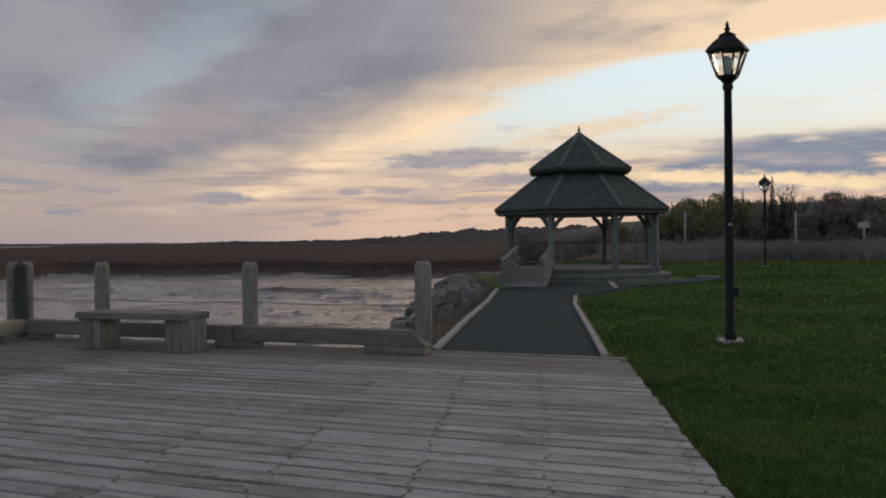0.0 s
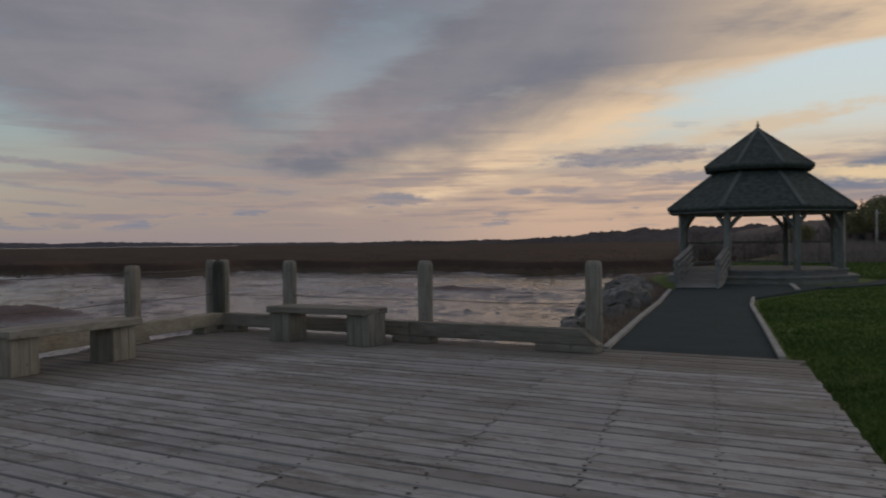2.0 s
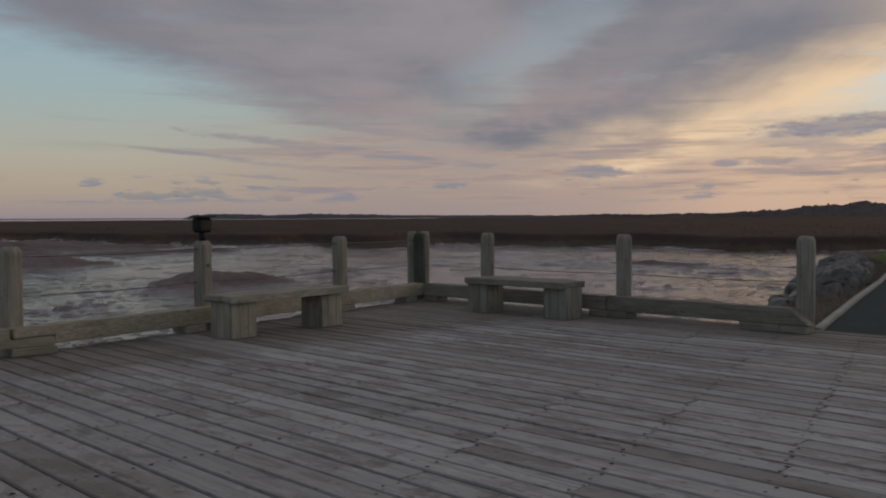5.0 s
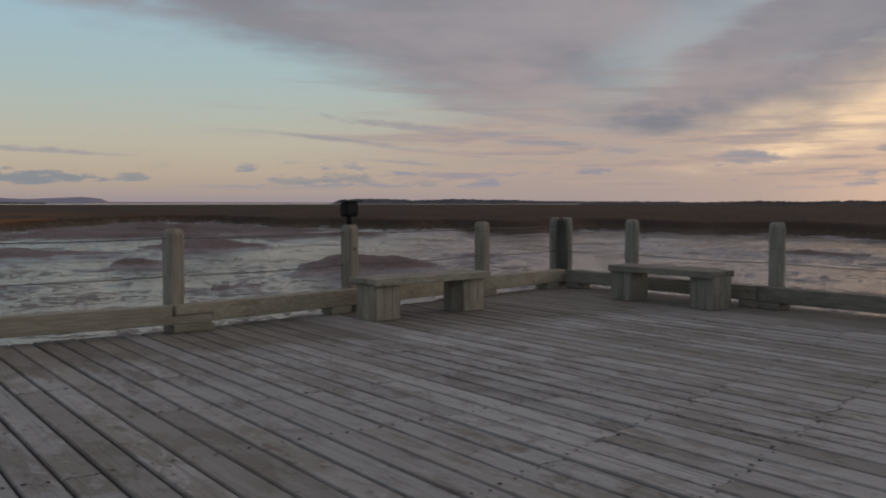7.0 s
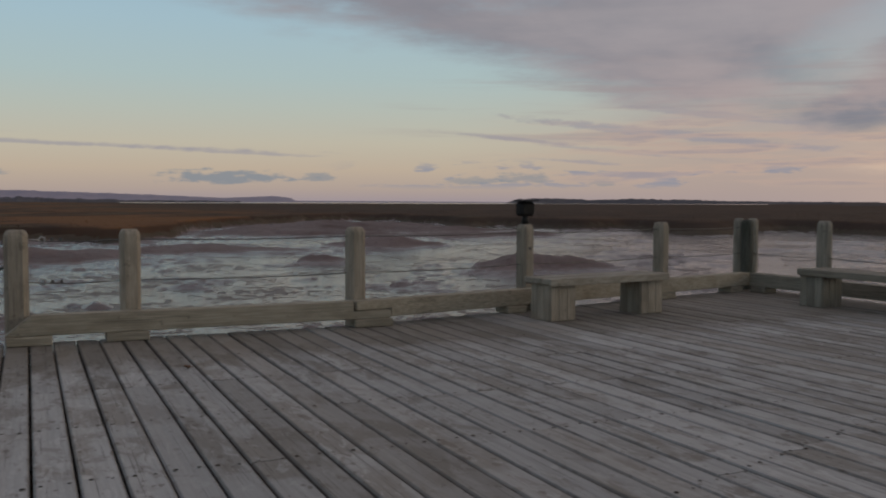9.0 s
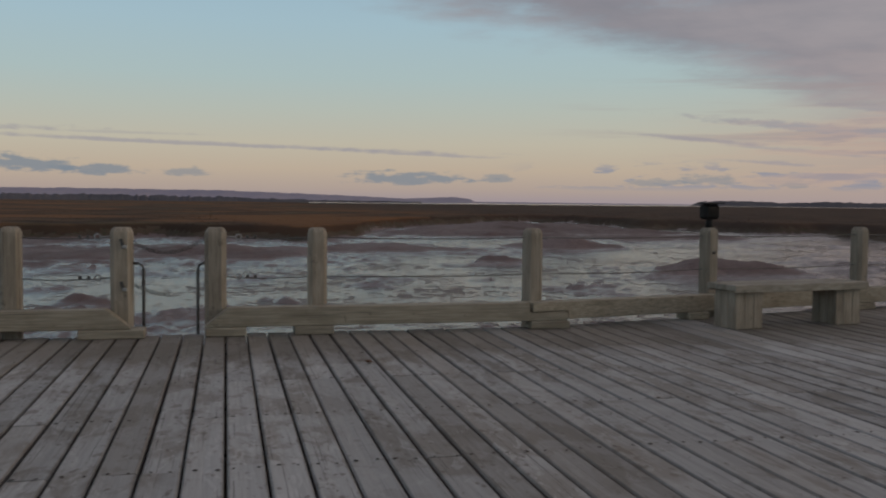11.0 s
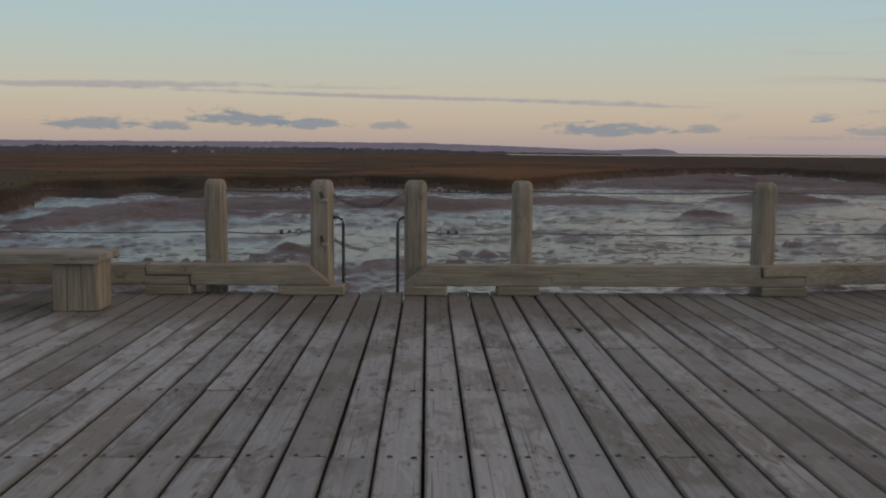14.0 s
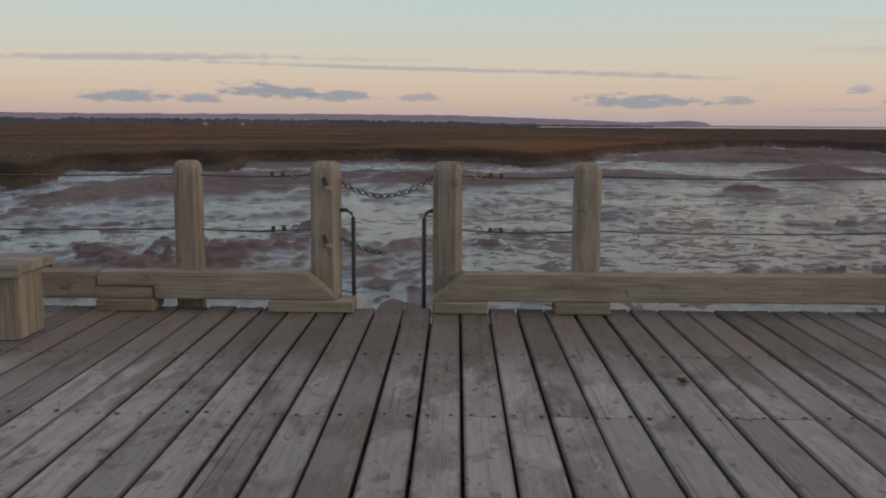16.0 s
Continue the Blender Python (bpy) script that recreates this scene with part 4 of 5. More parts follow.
# ---------------------------------------------------------------- path and curbs
def strip(name, left, right, z0, z1, mat, label, category, kind="structure"):
    """A slab between two lines of points."""
    bm = bmesh.new()
    top = [(bm.verts.new((*a, z1)), bm.verts.new((*c, z1))) for a, c in zip(left, right)]
    bot = [(bm.verts.new((*a, z0)), bm.verts.new((*c, z0))) for a, c in zip(left, right)]
    for i in range(len(left) - 1):
        bm.faces.new((top[i][0], top[i][1], top[i + 1][1], top[i + 1][0]))
        bm.faces.new((bot[i][0], top[i][0], top[i + 1][0], bot[i + 1][0]))
        bm.faces.new((top[i][1], bot[i][1], bot[i + 1][1], top[i + 1][1]))
    bm.faces.new((bot[0][0], bot[0][1], top[0][1], top[0][0]))
    bm.faces.new((top[-1][0], top[-1][1], bot[-1][1], bot[-1][0]))
    bmesh.ops.recalc_face_normals(bm, faces=bm.faces)
    ob = new(name, bm_mesh(name, bm, mat))
    return tagged(ob, label, category, kind=kind)


PL = [(-4.55, 10.72), (-5.84, 15.2), (-7.0, 19.4), (-8.42, 24.1), (-8.6, 28.0)]
PR = [(-2.52, 10.72), (-3.75, 14.8), (-5.0, 18.9), (-5.62, 21.4), (-5.0, 28.0)]
strip("path", PL, PR, -0.2, -0.012, ASPHALT, "dark asphalt footpath leading to the gazebo", "path")
strip("path", [(-5.6, 27.2), (-4.6, 30.0), (-4.3, 33.0)], [(-4.9, 27.0), (-3.7, 29.8), (-3.2, 32.6)], -0.2, -0.02, ASPHALT, "dark asphalt footpath curving past the gazebo", "path")


def curb(pts, w, label):
    left, right = [], []
    for i, p in enumerate(pts):
        a, c = Vector(pts[max(i - 1, 0)]), Vector(pts[min(i + 1, len(pts) - 1)])
        d = (c - a).normalized()
        left.append((p[0] - d.y * w / 2, p[1] + d.x * w / 2))
        right.append((p[0] + d.y * w / 2, p[1] - d.x * w / 2))
    return strip("trim_curb", left, right, -0.25, 0.022, CURB, label, "curb")


curb([(p[0] - 0.07, p[1]) for p in PL[:4]], 0.085, "pale timber edging along the path")
curb([(p[0] + 0.045, p[1]) for p in PR[:4]], 0.075, "pale concrete edging between path and lawn")
curb([(-5.42, 25.2), (-6.25, 28.2)], 0.13, "short pale edging beside the gazebo path")
curb([(-4.25, 33.3), (-3.5, 32.9)], 0.14, "short pale edging in the lawn")

# ---------------------------------------------------------------- gazebo
GC, GFLOOR = Vector((-8.12, 31.95, 0)), 0.36
GROT = math.atan2(-GC.y, -GC.x) + math.pi / 8 + radians(2)
gz = empty("gazebo", Matrix.Translation(GC) @ Matrix.Rotation(GROT, 4, "Z"))
tagged(gz, "octagonal wooden gazebo with two-tier shingled roof", "gazebo")
part("platform", lathe_mesh("platform", [(2.88, 0.02), (2.88, GFLOOR - 0.07), (2.93, GFLOOR - 0.06), (2.93, GFLOOR)], GZBOARD, 8), gz)
part("step", lathe_mesh("step", [(3.20, -0.2), (3.20, 0.09), (3.26, 0.10), (3.26, 0.16), (2.7, 0.165)], GZBOARD, 8), gz)
E8 = 2.36
part("lower_roof", lathe_mesh("lower_roof", [(2.84, E8 - 0.12), (3.13, E8 - 0.12), (3.20, E8 - 0.03), (3.18, E8 + 0.02), (1.50, E8 + 1.24)], SHINGLE, 8), gz, "dark shingled lower roof")
part("fascia", lathe_mesh("fascia", [(3.02, E8 - 0.15), (3.14, E8 - 0.15), (3.14, E8 - 0.121), (3.02, E8 - 0.121)], GZPOST, 8), gz)
part("neck", lathe_mesh("neck", [(1.46, E8 + 1.05), (1.46, E8 + 1.42)], SHINGLE, 8), gz)
part("upper_roof", lathe_mesh("upper_roof", [(1.56, E8 + 1.27), (1.84, E8 + 1.27), (1.90, E8 + 1.37), (1.88, E8 + 1.43), (0.05, E8 + 2.72)], SHINGLE, 8), gz, "dark shingled upper roof")
part("finial", lathe_mesh("finial", [(0.10, E8 + 2.64), (0.10, E8 + 2.73), (0.035, E8 + 2.77), (0.06, E8 + 2.82), (0.012, E8 + 2.98)], HIP, 8, smooth=True), gz)
part("ring_beam", lathe_mesh("ring_beam", [(2.60, E8 - 0.20), (2.74, E8 - 0.20), (2.74, E8 - 0.04), (2.60, E8 - 0.04)], GZPOST, 8), gz)
GP = box_mesh("post", (0, 0, (GFLOOR + E8 - 0.1) / 2), (0.19, 0.19, E8 - 0.1 - GFLOOR), GZPOST, 0.015)
for i in range(8):
    t = math.pi / 4 * i
    c, s = math.cos(t), math.sin(t)
    for nm, (r0, z0), (r1, z1), wdt in (("hip_cap", (3.19, E8 + 0.03), (1.51, E8 + 1.25), 0.15), ("hip_cap", (1.89, E8 + 1.44), (0.06, E8 + 2.73), 0.13)):
        bm = bmesh.new()
        d = Vector((r1 - r0, 0, z1 - z0))
        add_box(bm, (0, 0, 0.012), (d.length, wdt, 0.035), 0.008, Matrix.Translation(((r0 + r1) / 2, 0, (z0 + z1) / 2)) @ Matrix.Rotation(-math.atan2(d.z, d.x), 4, "Y"))
        part(nm, bm_mesh(nm, bm, HIP), gz, "", Matrix.Rotation(t, 4, "Z"))
    part("post", GP, gz, "grey timber post", Matrix.Translation((2.69 * c, 2.69 * s, 0)) @ Matrix.Rotation(t, 4, "Z"))
    for q in (-1, 1):
        dirn = t + q * (math.pi / 2 + math.pi / 8)
        ux, uy = math.cos(dirn), math.sin(dirn)
        bm = bmesh.new()
        add_tube(bm, [(2.69 * c + 0.06 * ux, 2.69 * s + 0.06 * uy, E8 - 0.66), (2.69 * c + 0.28 * ux, 2.69 * s + 0.28 * uy, E8 - 0.36), (2.69 * c + 0.46 * ux, 2.69 * s + 0.46 * uy, E8 - 0.18)], [0.075, 0.07, 0.075], 4)
        bmesh.ops.recalc_face_normals(bm, faces=bm.faces)
        part("brace", bm_mesh("brace", bm, GZPOST), gz)
RLEN = 2 * 2.69 * math.sin(math.pi / 8)
rail_me = box_mesh("handrail", (0, 0, 0), (0.09, RLEN - 0.19, 0.06), GZBOARD, 0.01)
bal_me = box_mesh("baluster", (0, 0, 0), (0.035, 0.035, 0.66), GZPOST, 0.004)
for i in (2, 3, 4, 5):
    t = math.pi / 4 * i + math.pi / 8
    q = Matrix.Rotation(t, 4, "Z") @ Matrix.Translation((2.69 * math.cos(math.pi / 8), 0, 0))
    part("handrail", rail_me, gz, "", q @ pose(0, 0, GFLOOR + 0.86))
    low_rail = part("lower_rail", rail_me, gz, "", q @ pose(0, 0, GFLOOR + 0.14))
    for j in (-1, 1):
        part("baluster", bal_me, gz, "", q @ pose(0, j * 0.42, GFLOOR + 0.50))

# ramp
ra, rb = Vector((-8.02, 24.9, 0)), Vector((-8.98, 29.2, 0))
rd = (rb - ra)
rlen = rd.length
RM = turned(ra.x, ra.y, 0, math.atan2(rd.y, rd.x))
ramp = empty("access_ramp", RM)
tagged(ramp, "sloping plank ramp with pale board rails up to gazebo", "ramp")
tilt = math.atan2(GFLOOR, rlen)
nb = 28
bd = box_mesh("board", (0, 0, 0), (rlen / nb - 0.012, 1.08, 0.04), GZBOARD, 0.004)
for i in range(nb):
    u = (i + 0.5) / nb
    part("board", bd, ramp, "", Matrix.Translation((u * rlen, 0, 0.02 + u * GFLOOR)) @ Matrix.Rotation(-tilt, 4, "Y"))
for s in (-0.56, 0.56):
    bm = bmesh.new()
    add_box(bm, (rlen / 2, s, GFLOOR / 2 - 0.06), (rlen, 0.05, 0.2), 0.006, Matrix.Translation((rlen / 2, 0, GFLOOR / 2)) @ Matrix.Rotation(-tilt, 4, "Y") @ Matrix.Translation((-rlen / 2, 0, -GFLOOR / 2)))
    part("stringer", bm_mesh("stringer", bm, GZBOARD), ramp)
    for u in (0.02, 0.35, 0.68, 0.97):
        part("rail_post", box_mesh("rail_post", (0, 0, 0.36), (0.09, 0.08, 0.76), GZPOST, 0.01), ramp, "", pose(u * rlen, s * 1.0, u * GFLOOR))
    for hgt, th in ((0.76, 0.045), (0.62, 0.09), (0.42, 0.09), (0.22, 0.09)):
        bm = bmesh.new()
        add_box(bm, (0, 0, 0), (rlen * 0.98, 0.14 if th < 0.1 else 0.035, th), 0.006, Matrix.Translation((rlen / 2, s, GFLOOR / 2 + hgt)) @ Matrix.Rotation(-tilt, 4, "Y"))
        part("rail_board", bm_mesh("rail_board", bm, GZBOARD), ramp)


# ---------------------------------------------------------------- lamp posts
def lamp_post():
    root = empty("street_lamp")
    part("base_plate", box_mesh("base_plate", (0, 0, 0.015), (0.30, 0.30, 0.05), GALV, 0.008), root, "pale steel base plate")
    for sx_ in (-1, 1):
        for sy_ in (-1, 1):
            part("bolt", tube_mesh("bolt", [(sx_ * 0.11, sy_ * 0.11, 0.02), (sx_ * 0.11, sy_ * 0.11, 0.085)], 0.014, GALV, 6), root)
    part("pole", lathe_mesh("pole", [(0.085, 0.03), (0.085, 0.10), (0.062, 0.16), (0.060, 1.9), (0.052, 3.30), (0.072, 3.33), (0.072, 3.37), (0.05, 3.40)], BLACKPAINT, 14, smooth=True), root, "black painted steel pole")
    part("junction_box", box_mesh("junction_box", (0.085, 0.0, 0.66), (0.05, 0.07, 0.12), BLACKPAINT, 0.008), root)
    part("sticker", box_mesh("sticker", (0, -0.061, 1.55), (0.05, 0.006, 0.028), SIGNM, 0.001), root, "small pale sticker on the pole")
    head = part("lantern", lathe_mesh("lantern", [(0.05, 3.38), (0.09, 3.43), (0.14, 3.47), (0.15, 3.50), (0.03, 3.505)], BLACKPAINT, 6), root, "black six-sided lantern cup")
    for i in range(6):
        t, t2 = math.pi / 3 * i, math.pi / 3 * (i + 1)
        lo, hi = (0.145, 3.49), (0.265, 3.82)
        a, c = Vector((lo[0] * math.cos(t), lo[0] * math.sin(t), lo[1])), Vector((hi[0] * math.cos(t), hi[0] * math.sin(t), hi[1]))
        part("lantern_bar", tube_mesh("lantern_bar", [a, c], 0.012, BLACKPAINT, 5), head)
        a2, c2 = Vector((lo[0] * math.cos(t2), lo[0] * math.sin(t2), lo[1])), Vector((hi[0] * math.cos(t2), hi[0] * math.sin(t2), hi[1]))
        inn = Vector((-math.cos((t + t2) / 2), -math.sin((t + t2) / 2), 0)) * 0.004
        pv = [a, a2, c2, c, a + inn, a2 + inn, c2 + inn, c + inn]
        pane = part("pane", np_mesh("pane", [tuple(v) for v in pv], [(0, 1, 2, 3), (7, 6, 5, 4), (0, 4, 5, 1), (1, 5, 6, 2), (2, 6, 7, 3), (3, 7, 4, 0)], GLASS), head, "clear glass pane")
        pane.visible_shadow = False
    part("roof", lathe_mesh("roof", [(0.24, 3.81), (0.30, 3.815), (0.295, 3.835), (0.20, 3.94), (0.115, 4.005), (0.11, 4.02), (0.125, 4.03), (0.06, 4.06)], BLACKPAINT, 6), head)
    part("finial", lathe_mesh("finial", [(0.05, 4.05), (0.03, 4.09), (0.045, 4.11), (0.02, 4.14), (0.028, 4.16), (0.004, 4.22)], BLACKPAINT, 8, smooth=True), head)
    part("bulb", lathe_mesh("bulb", [(0.04, 3.50), (0.045, 3.58), (0.065, 3.62), (0.07, 3.68), (0.05, 3.73), (0.01, 3.755)], BULB, 12, smooth=True), head, "frosted glass bulb in a socket")
    return root


lamp = lamp_post()
lamp.matrix_basis = turned(-1.30, 13.1, -0.07, 0.35)
lamp.scale = (1.0, 1.0, 1.028)
tagged(lamp, "black lamp post with six-sided glass lantern on lawn", "street lamp", "lamp posts on the lawn")
copy_thing(lamp, turned(-2.72, 45.5, -0.07, 0.1))


# ---------------------------------------------------------------- riprap
def rock_mesh(seed):
    bm = bmesh.new()
    bmesh.ops.create_icosphere(bm, subdivisions=3, radius=0.5)
    rnd = random.Random(seed)
    cuts = [(Vector((rnd.gauss(0, 1), rnd.gauss(0, 1), rnd.gauss(0, 1))).normalized(), rnd.uniform(0.24, 0.38)) for _ in range(9)]
    for v in bm.verts:
        for nrm, dd in cuts:
            o = v.co.dot(nrm) - dd
            if o > 0:
                v.co -= nrm * o * 0.97
        v.co += v.co.normalized() * 0.05 * (noise.noise(v.co * 3.1 + Vector((seed, 0, 0))) + 0.4 * noise.noise(v.co * 9 + Vector((0, seed, 0))))
    return bm_mesh("rock", bm, ROCKM)


ROCKS = [rock_mesh(i) for i in range(7)]
rnd = random.Random(4)


def gz_at(x, y):
    return float(ground_z(np.array([x]), np.array([y]))[0])


def put_rock(x, y, size, up=0.12):
    ob = new("boulder", ROCKS[rnd.randrange(7)])
    sx_, sy_, sz_ = size * rnd.uniform(0.9, 1.3), size * rnd.uniform(0.8, 1.1), size * rnd.uniform(0.65, 0.9)
    ob.matrix_basis = Matrix.Translation((x, y, gz_at(x, y) + sz_ * up)) @ Euler((rnd.uniform(-0.4, 0.4), rnd.uniform(-0.4, 0.4), rnd.uniform(0, 6.3))).to_matrix().to_4x4() @ Matrix.Diagonal((sx_, sy_, sz_, 1))
    tagged(ob, "rough grey-brown boulder of the shore protection" if size > 0.7 else "small dark stone of the shore protection", "rock", "riprap boulders on the bank")


def riprap(count, y0, y1, o0, o1, s0, s1, up):
    for i in range(count):
        y = rnd.uniform(y0, y1)
        put_rock(np.interp(y, [10.6, 24.2, 33], [-4.95, -9.25, -13.2]) - rnd.uniform(o0, o1), y, rnd.uniform(s0, s1), up)


riprap(20, 18.6, 27.5, 0.05, 0.9, 0.6, 0.98, 0.12)
riprap(12, 20.5, 27.5, 0.9, 2.2, 0.7, 1.05, 0.05)
riprap(20, 15.8, 26.0, -0.22, 0.25, 0.42, 0.72, 0.16)
riprap(34, 14.0, 21.0, 0.6, 2.4, 0.38, 0.64, 0.1)
riprap(110, 16.5, 26.0, 1.5, 5.0, 0.22, 0.5, 0.2)
log = new("driftwood_pole", tube_mesh("driftwood_pole", [(-8.75, 16.75, gz_at(-8.75, 16.75) + 0.16), (-8.3, 17.1, gz_at(-8.3, 17.1) + 0.22), (-7.7, 17.5, gz_at(-7.7, 17.5) + 0.2)], [0.028, 0.034, 0.04], CURB, 7))
tagged(log, "pale driftwood pole lying across the boulders", "driftwood")


# ---------------------------------------------------------------- trees and brush
def leaf_cloud(centres, radii, count, size, seed, squash=1.0):
    """Many small leaf quads scattered in clumps."""
    g = np.random.default_rng(seed)
    centres, radii = np.asarray(centres, float), np.asarray(radii, float)
    w = radii ** 2 / np.sum(radii ** 2)
    idx = g.choice(len(centres), count, p=w)
    dirs = g.normal(size=(count, 3))
    dirs /= np.linalg.norm(dirs, axis=1)[:, None]
    p = centres[idx] + dirs * (radii[idx] * g.uniform(0.35, 1.05, count) ** 0.6)[:, None] * np.array([1, 1, squash])
    a = g.normal(size=(count, 3))
    a /= np.linalg.norm(a, axis=1)[:, None]
    c = np.cross(a, g.normal(size=(count, 3)))
    c /= np.linalg.norm(c, axis=1)[:, None]
    s = size * g.uniform(0.6, 1.4, count)[:, None]
    v = np.stack([p - a * s, p + c * s * 0.6, p + a * s, p - c * s * 0.6], 1).reshape(-1, 3)
    return v, np.arange(count * 4).reshape(-1, 4)


def broad_tree(seed, h, spread, fol, count, size, bare=False):
    rd_ = random.Random(seed)
    root = empty("tree")
    bm = bmesh.new()
    top = Vector((rd_.uniform(-0.3, 0.3), rd_.uniform(-0.3, 0.3), h * 0.62))
    add_tube(bm, [(0, 0, -0.6), (0, 0, h * 0.2), top * 0.6 + Vector((0, 0, 0.0)), top], [h * 0.028, h * 0.022, h * 0.014, h * 0.006], 7)
    centres, radii = [], []
    for i in range(11 if not bare else 22):
        t = rd_.uniform(0, 6.28)
        z0 = h * rd_.uniform(0.16, 0.58)
        ln = spread * rd_.uniform(0.5, 1.0)
        b0 = top * (z0 / (h * 0.62))
        b0.z = z0
        tip = b0 + Vector((math.cos(t) * ln, math.sin(t) * ln, h * rd_.uniform(0.12, 0.40)))
        midp = b0.lerp(tip, 0.5) + Vector((0, 0, -0.04 * h))
        add_tube(bm, [b0, midp, tip], [h * 0.010, h * 0.007, h * 0.003], 5)
        centres.append(b0.lerp(tip, 0.85))
        radii.append(spread * rd_.uniform(0.28, 0.5))
        if bare:
            for q in range(5):
                e = b0.lerp(tip, rd_.uniform(0.4, 1.0))
                add_tube(bm, [e, e + Vector((rd_.gauss(0, 1), rd_.gauss(0, 1), rd_.uniform(0.3, 1.4))) * h * 0.09], [h * 0.0035, h * 0.0012], 4)
    centres.append(Vector((0, 0, h * 0.78)))
    radii.append(spread * 0.5)
    bmesh.ops.recalc_face_normals(bm, faces=bm.faces)
    part("trunk", bm_mesh("trunk", bm, BARK), root)
    if not bare:
        v, f = leaf_cloud([tuple(c) for c in centres], radii, count, size, seed, 0.85)
        part("crown", np_mesh("crown", v, f, fol), root)
    return root


def conifer(seed, h):
    root = empty("spruce_tree")
    bm = bmesh.new()
    add_tube(bm, [(0, 0, -0.5), (0, 0, h)], [h * 0.022, 0.01], 6)
    part("trunk", bm_mesh("trunk", bm, BARK), root)
    g = np.random.default_rng(seed)
    n = 1500
    u = g.uniform(0.08, 1.0, n) ** 0.8
    rad = h * 0.19 * (1.03 - u) * (0.75 + 0.25 * np.sin(u * 70 + g.uniform(0, 1, n)))
    t = g.uniform(0, 6.283, n)
    rr = rad * g.uniform(0.4, 1.0, n)
    p = np.stack([np.cos(t) * rr, np.sin(t) * rr, u * h], 1)
    out = np.stack([np.cos(t), np.sin(t), -0.35 + 0 * t], 1) * (0.055 * h * (1.15 - u))[:, None]
    sd = np.stack([-np.sin(t), np.cos(t), 0 * t], 1) * (0.022 * h * (1.2 - u))[:, None]
    v = np.stack([p - sd, p + out, p + sd], 1).reshape(-1, 3)
    part("crown", np_mesh("crown", v, np.arange(n * 3).reshape(-1, 3), FOL_C), root)
    return root


def place(proto, items, label, category, group):
    first = True
    for a, r, s, rz in items:
        x, y = -math.sin(radians(a)) * r, math.cos(radians(a)) * r
        m = Matrix.Translation((x, y, gz_at(x, y))) @ Matrix.Rotation(rz, 4, "Z")
        if first:
            proto.matrix_basis = m
            proto.scale = (s, s, s)
            ob, first = proto, False
            tagged(ob, label, category, group)
        else:
            ob = copy_thing(proto, m)
            ob.scale = (s, s, s)


rt = random.Random(12)
willow = broad_tree(3, 5.2, 2.3, FOL_A, 5200, 0.10)
place(willow, [(6.9, 92, 1.0, 0.2), (5.6, 96, 1.12, 2.0), (8.1, 98, 0.92, 4.0), (9.3, 104, 0.85, 1.0), (12.2, 108, 0.7, 3.0)], "rounded yellow-green willow at the edge of the brush", "tree", "trees behind the lawn")
maple = broad_tree(8, 6.0, 2.4, FOL_B, 4200, 0.11)
place(maple, [(3.9 - i * 0.85 + rt.uniform(-0.3, 0.3), rt.uniform(98, 135), rt.uniform(0.6, 1.2), rt.uniform(0, 6)) for i in range(16)], "dull brown autumn tree of the wooded shore", "tree", "trees behind the lawn")
maple2 = broad_tree(15, 5.4, 2.6, TWIG, 4200, 0.10)
place(maple2, [(17.5 - i * 1.15 + rt.uniform(-0.4, 0.4), rt.uniform(100, 150), rt.uniform(0.5, 1.15), rt.uniform(0, 6)) for i in range(24)], "leafless brown thicket tree of the wooded shore", "tree", "trees behind the lawn")
bare = broad_tree(21, 8.2, 1.7, FOL_B, 0, 0, True)
place(bare, [(2.15, 112, 1.0, 0.4), (1.5, 118, 0.85, 2.0), (0.2, 115, 0.8, 1.0), (-1.9, 112, 0.78, 3.0)], "tall bare leafless tree above the thicket", "tree", "trees behind the lawn")
spruce = conifer(5, 7.6)
place(spruce, [(2.95, 104, 1.0, 0), (4.6, 106, 0.85, 1), (8.7, 112, 0.72, 2), (7.6, 116, 0.78, 1), (10.2, 120, 0.6, 2), (2.4, 110, 0.8, 3), (3.4, 112, 0.75, 3)], "dark pointed spruce among the brown trees", "tree", "trees behind the lawn")


def blades(name, x, y, z, h, w, mat, seed, label, lean=0.35):
    """Scattered upright blades, one triangle each."""
    g = np.random.default_rng(seed)
    n = len(x)
    t = g.uniform(0, 6.283, n)
    sd = np.stack([np.cos(t), np.sin(t), 0 * t], 1) * (w / 2)[:, None]
    tip = np.stack([g.normal(0, lean, n) * h, g.normal(0, lean, n) * h, h], 1)
    p = np.stack([x, y, z], 1)
    v = np.stack([p - sd, p + sd, p + tip], 1).reshape(-1, 3)
    ob = new(name, np_mesh(name, v, np.arange(n * 3).reshape(-1, 3), mat))
    return tagged(ob, label, name.replace("_", " "), kind="stuff")


g = np.random.default_rng(7)
